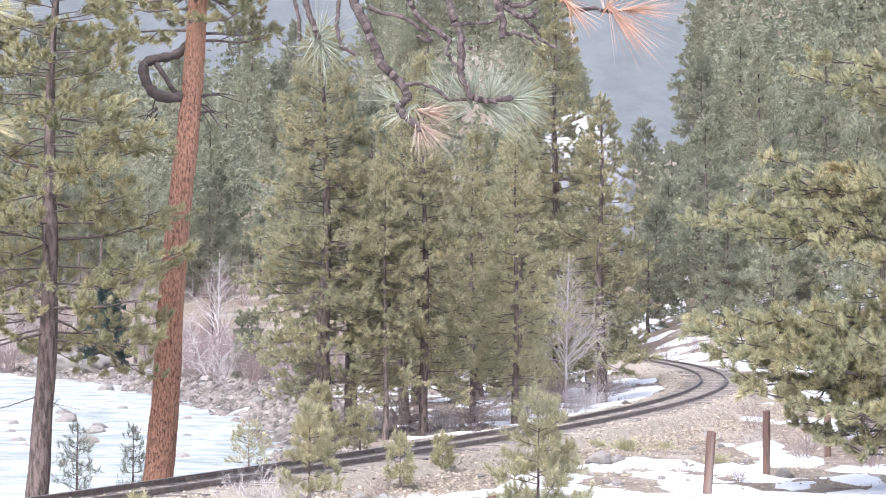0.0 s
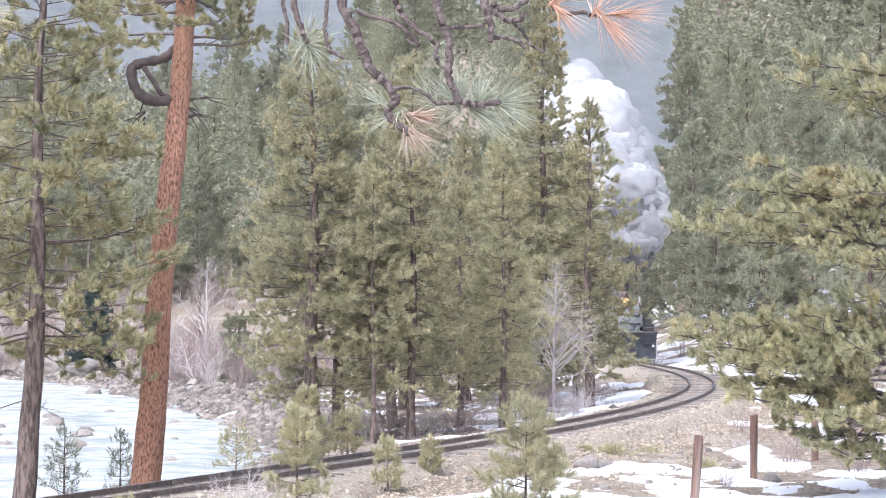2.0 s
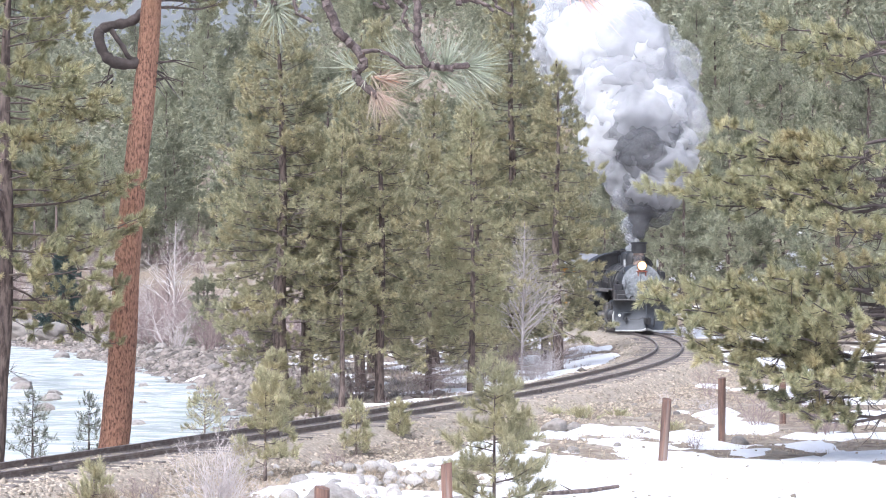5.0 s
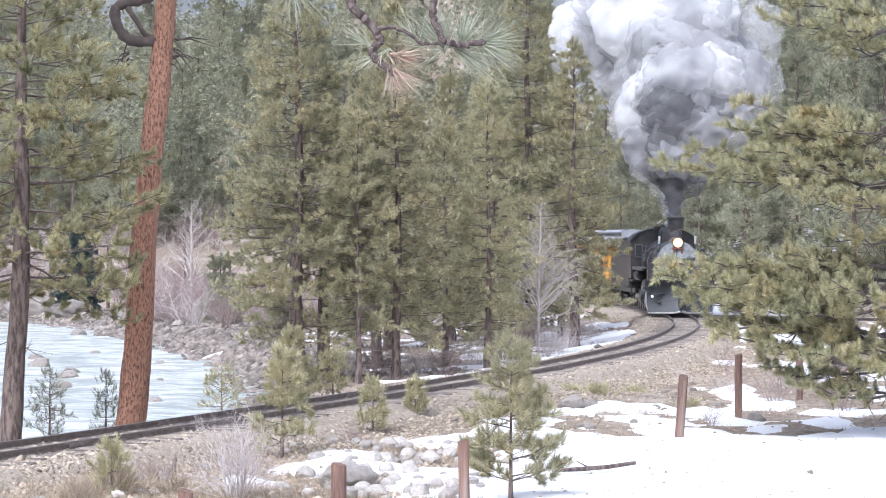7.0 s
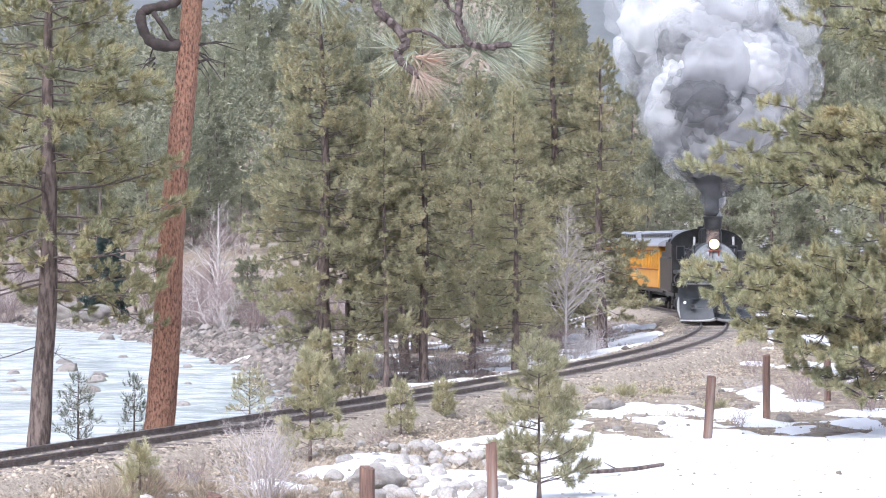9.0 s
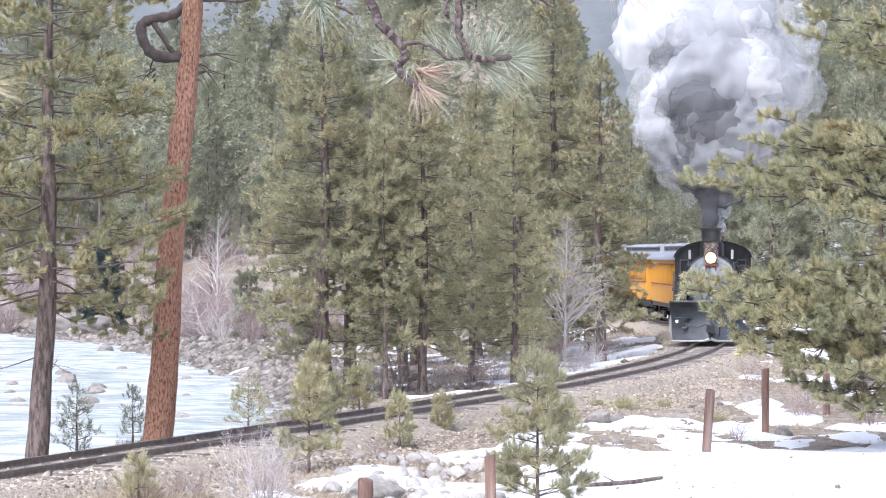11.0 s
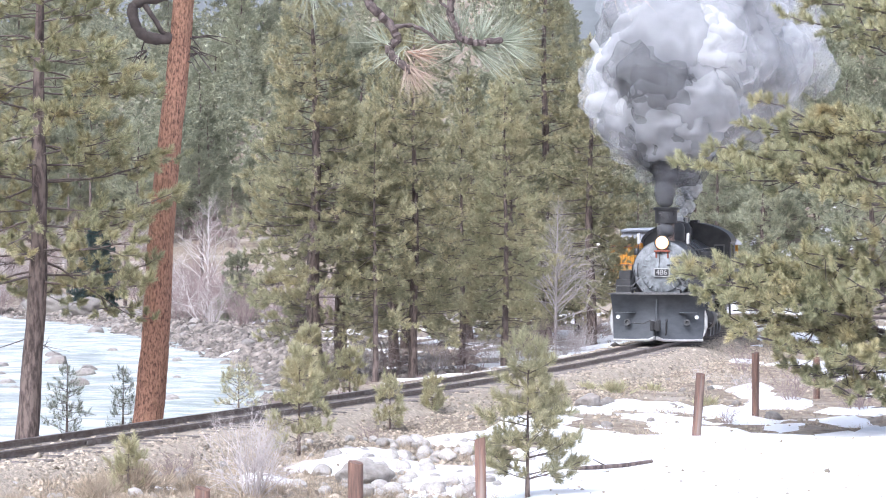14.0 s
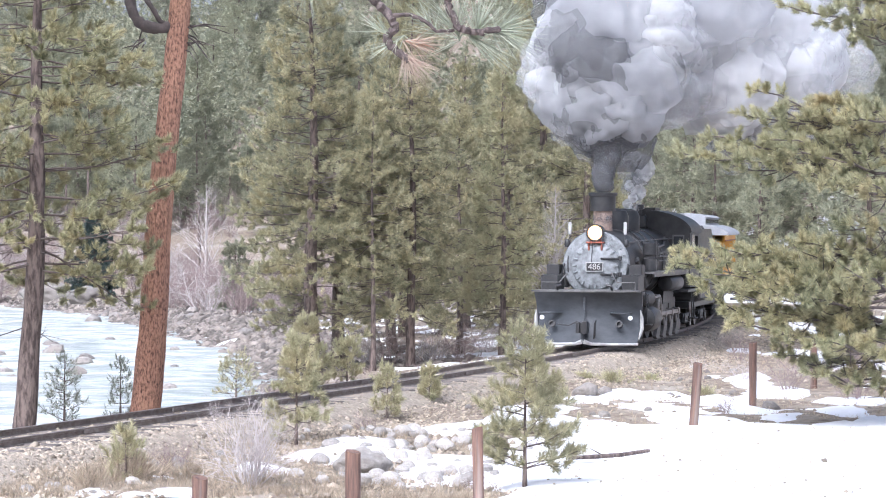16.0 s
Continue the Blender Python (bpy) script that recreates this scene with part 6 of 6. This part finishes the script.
def bogie(parent, x, wheels, r=0.36, half=0.62):
    """A four-wheeled truck under a tender or coach; its wheels are noted for turning."""
    me = bpy.data.meshes.get("truck_wheel") or wheel_geo(r, 0.12, 8).mesh("truck_wheel")
    if not me.materials:
        me.materials.append(M_GREY)
    g = Geo().box((x, 0, 0.46), (0.4, 1.7, 0.2))
    for sd in (-1, 1):
        g.box((x, sd * 0.80, 0.50), (2.0, 0.09, 0.12)).box((x, sd * 0.80, 0.28), (1.2, 0.07, 0.06)).tube([(x - 0.95, sd * 0.80, 0.5), (x - 0.3, sd * 0.80, 0.28), (x + 0.3, sd * 0.80, 0.28), (x + 0.95, sd * 0.80, 0.5)], 0.035, 6)
        for a in (-half, half):
            g.box((x + a, sd * 0.80, 0.40), (0.26, 0.16, 0.28), bevel=0.03)
    part("truck_frame", g, M_BLACK, parent)
    for a in (-half, half):
        for sd in (-1, 1):
            wheels.append((part("wheel", me, M_GREY, parent), x + a, sd * 0.47, r, 0))


def tender():
    t = tagged(new("tender"), "black coal tender coupled behind the locomotive", "tender")
    wheels = []
    part("tank", Geo().box((-3.7, 0, 1.75), (7.2, 2.75, 1.6), bevel=0.10), M_BLACK, t, "black riveted water tank")
    part("coal_bunker", Geo().prism([(-7.0, 2.5), (-0.2, 2.5), (-0.2, 3.2), (-4.4, 3.2), (-5.0, 2.75), (-7.0, 2.75)], 1, -1.30, -1.25).prism([(-7.0, 2.5), (-0.2, 2.5), (-0.2, 3.2), (-4.4, 3.2), (-5.0, 2.75), (-7.0, 2.75)], 1, 1.25, 1.30).box((-0.22, 0, 2.85), (0.05, 2.5, 0.7)), M_BLACK, t)
    coal = Geo()
    rnd = random.Random(3)
    for k in range(150):
        s = rnd.uniform(0.12, 0.3)
        coal.box((rnd.uniform(-4.6, -0.5), rnd.uniform(-1.1, 1.1), 2.7 + rnd.uniform(0, 0.55)), (s, s * 0.8, s * 0.7), Euler((rnd.uniform(0, 3), rnd.uniform(0, 3), rnd.uniform(0, 3))).to_matrix().to_4x4(), 0.04)
    tagged(part("coal_load", coal, M_BLACK, t, "heap of black coal"), kind="stuff")
    part("underframe", Geo().box((-3.7, 0, 0.85), (7.5, 2.2, 0.22)).box((-3.7, 0, 0.66), (7.9, 0.4, 0.2)), M_BLACK, t)
    for sd in (-1, 1):
        part("grab_rail", Geo().tube([(-0.15, sd * 1.4, 1.0), (-0.10, sd * 1.42, 1.1), (-0.10, sd * 1.42, 2.6), (-0.15, sd * 1.4, 2.7)], 0.018, 6), M_GREY, t)
    for x in (-1.6, -5.8):
        bogie(t, x, wheels)
    return t, wheels


def coach(first_car):
    L = 12.6
    c = tagged(new("passenger_coach"), "yellow wooden passenger coach with silver clerestory roof", "railway coach", "coaches of the train")
    wheels = []
    W = 1.28
    body = part("body", Geo().box((-L / 2, 0, 1.45), (L - 1.5, 2 * W, 0.85), bevel=0.02).box((-L / 2, 0, 2.90), (L - 1.5, 2 * W, 0.28), bevel=0.02), M_YELLOW, c, "yellow-orange body")
    part("underframe", Geo().box((-L / 2, 0, 0.92), (L - 0.3, 2.3, 0.20)).box((-L / 2, 0, 0.72), (L - 5, 0.6, 0.3)), M_BLACK, c)
    part("core", Geo().box((-L / 2, 0, 2.32), (L - 1.7, 2 * W - 0.16, 0.95)), M_GLASS, c, "dark window glass")
    post = Geo().box((0, 0, 2.32), (0.10, 0.06, 0.96), bevel=0.01).mesh("window_post")
    post.materials.append(M_YELLOW)
    n = 19
    for sd in (-1, 1):
        for k in range(n):
            x = -0.80 - (L - 1.6) * k / (n - 1)
            part("window_post", post, M_YELLOW, body).location = (x, sd * (W - 0.03), 0)
        part("belt_rail", Geo().box((-L / 2, sd * (W + 0.015), 1.88), (L - 1.5, 0.03, 0.06), bevel=0.008), M_RED, body)
        part("letter_board_trim", Geo().box((-L / 2, sd * (W + 0.012), 2.79), (L - 1.5, 0.025, 0.04), bevel=0.006), M_RED, body)
    for x, s in ((-0.72, 1), (-L + 0.72, -1)):
        part("end_wall", Geo().box((x, 0.85, 2.0), (0.06, 0.80, 2.0)).box((x, -0.85, 2.0), (0.06, 0.80, 2.0)).box((x, 0, 2.9), (0.06, 2.4, 0.25)), M_YELLOW, body)
        part("end_door", Geo().box((x - 0.02 * s, 0, 1.95), (0.04, 0.9, 1.75)), M_RED, body)
        part("platform", Geo().box((x + s * 0.40, 0, 1.0), (0.75, 2.2, 0.10)), M_BLACK, c)
        for sd in (-1, 1):
            part("platform_rail", Geo().tube([(x + s * 0.72, sd * 1.1, 1.05), (x + s * 0.72, sd * 1.1, 1.95), (x + s * 0.72, sd * 0.4, 1.95), (x + s * 0.72, sd * 0.4, 1.05)], 0.02, 6), M_BLACK, c)
            part("steps", Geo().box((x + s * 0.40, sd * 1.15, 0.75), (0.6, 0.25, 0.04)).box((x + s * 0.40, sd * 1.2, 0.48), (0.6, 0.25, 0.04)), M_BLACK, c)
    lower = [(1.42 * math.cos(a), 2.98 + 0.42 * math.sin(a)) for a in np.linspace(0, math.pi, 17)]
    roof = part("roof", Geo().prism(lower, 0, -L, 0.0), M_ROOF, c, "silver-grey curved roof")
    part("clerestory", Geo().prism([(-0.62, 3.3), (0.62, 3.3), (0.62, 3.58), (0.70, 3.60), (0.5, 3.70), (0, 3.74), (-0.5, 3.70), (-0.70, 3.60), (-0.62, 3.58)], 0, -L + 0.5, -0.5), M_ROOF, roof)
    pane = Geo().box((0, 0, 3.47), (0.42, 0.02, 0.13), bevel=0.004).mesh("clerestory_pane")
    pane.materials.append(M_GLASS)
    for sd in (-1, 1):
        for k in range(18):
            part("clerestory_pane", pane, M_GLASS, roof).location = (-0.95 - k * 0.63, sd * 0.622, 0)
    for x in (-2.2, -L + 2.2):
        bogie(c, x, wheels)
    return c, wheels


ENGINE, ENGINE_WHEELS, ENGINE_RODS = locomotive()
TENDER, TENDER_WHEELS = tender()
COACHES = [coach(True)]
# (thing, distance of its origin behind the plow's point, its two guiding points behind its origin, wheels)
TRAIN = [(ENGINE, 0.0, (4.2, 8.2), ENGINE_WHEELS), (TENDER, 11.0, (1.6, 5.8), TENDER_WHEELS)]
TRAIN += [(COACHES[0][0], 19.4, (2.2, 10.4), COACHES[0][1])]
for k in (1, 2):
    body = copy_thing(COACHES[0][0], Matrix())
    TRAIN.append((body, 19.4 + 13.1 * k, (2.2, 10.4), []))
    TRAIN[-1][3].extend((o, *w[1:]) for o, w in zip([o for o in body.children if o.name.startswith("wheel")], COACHES[0][1]))


# ---- smoke ----
def puff_mesh(name, seed, detail=3):
    bm = bmesh.new()
    bmesh.ops.create_icosphere(bm, subdivisions=detail, radius=1.0)
    for v in bm.verts:
        p = v.co.copy()
        h = 0
        for k, (f, a) in enumerate(((1.3, 0.24), (2.6, 0.15), (5.2, 0.06), (10.0, 0.02))):
            h += a * (0.5 - abs(noise.noise(p * f + Vector((seed * 3.1, k * 5.3, seed * 1.7)))) * 1.6)
        v.co = p * (0.88 + h)
    me = bpy.data.meshes.new(name)
    bm.to_mesh(me)
    bm.free()
    me.polygons.foreach_set("use_smooth", [True] * len(me.polygons))
    return me


PUFFS = {}
for mat_name, mat in (("white", M_SMOKE), ("grey", M_SMOKE_GREY), ("dark", M_SMOKE_DARK), ("thin", M_SMOKE_THIN)):
    PUFFS[mat_name] = []
    for k in range(3):
        me = puff_mesh("puff", k + (7 if mat_name == "grey" else 0), 4)
        me.materials.append(mat)
        PUFFS[mat_name].append(me)


# ---- the plume over the stack ----
# at a few moments: height over the stack, offset across the view, and half width of the plume, from the stack to its end
PLUME = {
    0.0: ((0.3, 1.2, 2.5, 4.2, 6.0, 7.5, 8.8), (0.0, 0.2, 0.5, 0.4, 0.0, -0.6, -1.0), (0.25, 0.3, 0.4, 0.55, 0.6, 0.7, 0.7)),
    3.5: ((0.4, 1.4, 3.4, 5.7, 8.2, 10.5, 12.0), (0.0, 0.4, 0.85, 0.0, -1.3, -2.6, -3.4), (0.35, 0.8, 1.5, 1.9, 2.0, 1.7, 1.4)),
    7.0: ((0.25, 1.75, 3.5, 5.5, 7.25, 8.5, 9.2), (0.0, -0.2, -0.2, 0.3, 1.6, -0.7, -2.9), (0.35, 0.95, 1.9, 2.7, 2.9, 3.0, 2.5)),
    12.5: ((0.25, 1.5, 3.0, 4.6, 5.7, 6.5, 5.5), (0.0, -0.1, -0.1, -0.1, 0.85, -0.5, 2.4), (0.35, 0.8, 1.8, 2.4, 2.6, 2.4, 1.9)),
    16.0: ((0.25, 1.2, 2.5, 4.0, 5.0, 4.5, 4.0), (0.0, 0.1, 0.0, -0.1, 1.2, 3.3, 6.0), (0.35, 0.75, 1.2, 1.7, 2.2, 2.4, 2.3)),
}
PLUME_U = (0.0, 0.12, 0.26, 0.42, 0.60, 0.80, 1.0)
PLUME_BACK = (0.0, 0.3, 0.6, 1.2, 2.2, 4.0, 6.5)
SMOKE = tagged(new("smoke_plume"), "billowing plume of white steam and dark coal smoke", "smoke")
rnd = random.Random(91)
PUFF_LIST = []
for k in range(230):
    u = -0.10 + 1.06 * ((k + rnd.random()) / 230) ** 1.2
    wide = float(np.interp(max(u, 0) + 0.05, PLUME_U, (0.30, 0.85, 1.6, 2.2, 2.4, 2.3, 2.0)))
    r = wide * rnd.uniform(0.46, 0.84) * (0.7 if u < 0.15 else 1.0)
    a, b = rnd.uniform(0, 2 * math.pi), math.acos(rnd.uniform(-1, 1))
    far = rnd.uniform(0.15, 0.72) * (0.5 if u < 0.12 else 1)
    off = Vector((math.sin(b) * math.cos(a), math.sin(b) * math.sin(a), math.cos(b))) * far
    front = off.y < 0.2 and abs(off.x) < 0.42
    shade = "dark" if u < 0.17 or (u < 0.42 and front and rnd.random() < 0.55) else "grey" if u < 0.30 or (u < 0.62 and front and rnd.random() < 0.8) or rnd.random() < 0.12 else "white"
    o = new("puff", rnd.choice(PUFFS[shade]))
    o.parent = SMOKE
    o.scale = (r, r, r * rnd.uniform(0.8, 1.0))
    PUFF_LIST.append((o, u, off, rnd.uniform(0, 360), rnd.uniform(-25, 25)))
for k in range(80):  # thin steam round the plume's edge
    u = 0.14 + 0.84 * rnd.random()
    wide = float(np.interp(u, PLUME_U, (0.30, 0.85, 1.6, 2.2, 2.4, 2.3, 2.0)))
    r = wide * rnd.uniform(0.30, 0.55)
    a = rnd.uniform(0, 2 * math.pi)
    o = new("puff", rnd.choice(PUFFS["thin"]))
    o.parent = SMOKE
    o.scale = (r, r, r)
    PUFF_LIST.append((o, u, Vector((math.cos(a), rnd.uniform(-0.4, 0.4), math.sin(a))) * rnd.uniform(0.8, 1.1), rnd.uniform(0, 360), rnd.uniform(-25, 25)))
STEAM = tagged(new("steam_jet"), "small white jet of steam beside the stack", "steam")
for k in range(26):
    o = new("puff", rnd.choice(PUFFS["white" if k % 3 == 0 else "thin"]))
    o.parent = STEAM
    g = k / 25
    r = (0.10 + 0.26 * g) * rnd.uniform(0.7, 1.2)
    o.matrix_basis = Matrix.Translation((-6.4 - 0.4 * g + rnd.uniform(-0.1, 0.1), 0.15 + rnd.uniform(-0.14, 0.14) * (1 + 1.5 * g), 3.75 + 1.5 * g)) @ Matrix.Scale(r, 4)


# ---- motion ----
def place(front, lag, guides):
    """The pose of a vehicle whose origin runs lag metres behind the plow."""
    a, b = (Vector(on_track(front + lag + g)) for g in guides)
    d = (a - b).normalized()
    o = a + d * guides[0]
    return pose(o.x, o.y, 0, 0, 0, math.degrees(math.atan2(d.y, d.x)))


# seconds, and the distance along the track of the plow's point
RUN_T = (-1.0, 0.0, 2.0, 4.0, 6.5, 9.0, 11.5, 12.5, 14.0, 14.5, 16.0, 17.0)
RUN_S = (129.7, 123.8, 112.0, 100.6, 88.6, 77.4, 66.8, 62.1, 54.4, 51.5, 44.0, 39.0)


def run(t):
    return float(np.interp(t, RUN_T, RUN_S))


def motions():
    ts = [k * 0.5 for k in range(33)]
    for ob, lag, guides, wheels in TRAIN:
        walk(ob, [(t, place(run(t), lag, guides)) for t in ts])
        for o, x, y, r, start in wheels:
            fine = [k * (0.15 if r > 0.5 else 0.1) for k in range(int(16.0 / (0.15 if r > 0.5 else 0.1)) + 1)] + [16.0]
            walk(o, [(t, Matrix.Translation((x, y, r)) @ Matrix.Rotation((RUN_S[0] - run(t)) / r + radians(start), 4, "Y")) for t in fine])
    for o, x, y, start in ENGINE_RODS:
        fine = [k * 0.15 for k in range(107)] + [16.0]
        rows = []
        for t in fine:
            a = (RUN_S[0] - run(t)) / 0.56 + radians(start)
            rows.append((t, pose(x - 0.28 * math.sin(a), y, 0.56 - 0.28 * math.cos(a))))
        walk(o, rows)
    walk(STEAM, [(t, place(run(t), 0.0, (4.2, 8.2))) for t in ts])
    # the plume rides along over the stack, its puffs rise and roll
    step_t = [k * 0.8 for k in range(21)]
    stacks = {t: place(run(t), 0.0, (4.2, 8.2)) @ Vector((-2.75, 0, 4.15)) for t in step_t}
    walk(SMOKE, [(t, Matrix.Translation(stacks[t])) for t in step_t])
    keys = sorted(PLUME)
    for o, u0, off, turn, roll in PUFF_LIST:
        rows = []
        for t in step_t:
            u = u0 + 0.075 * t / 16
            high, across, wide = (float(np.interp(t, keys, [np.interp(u, PLUME_U, PLUME[k][j]) for k in keys])) for j in range(3))
            back = float(np.interp(u, PLUME_U, PLUME_BACK))
            if u < 0:
                high, across, wide = -0.6 + 3 * u, 0, 0.05
            rows.append((t, Matrix.Translation((across + off.x * wide, back + off.y * wide, high + off.z * wide)) @ pose(0, 0, 0, roll * t / 4, 0, turn + 40 * math.sin(t * 0.3))))
        walk(o, rows)


motions()
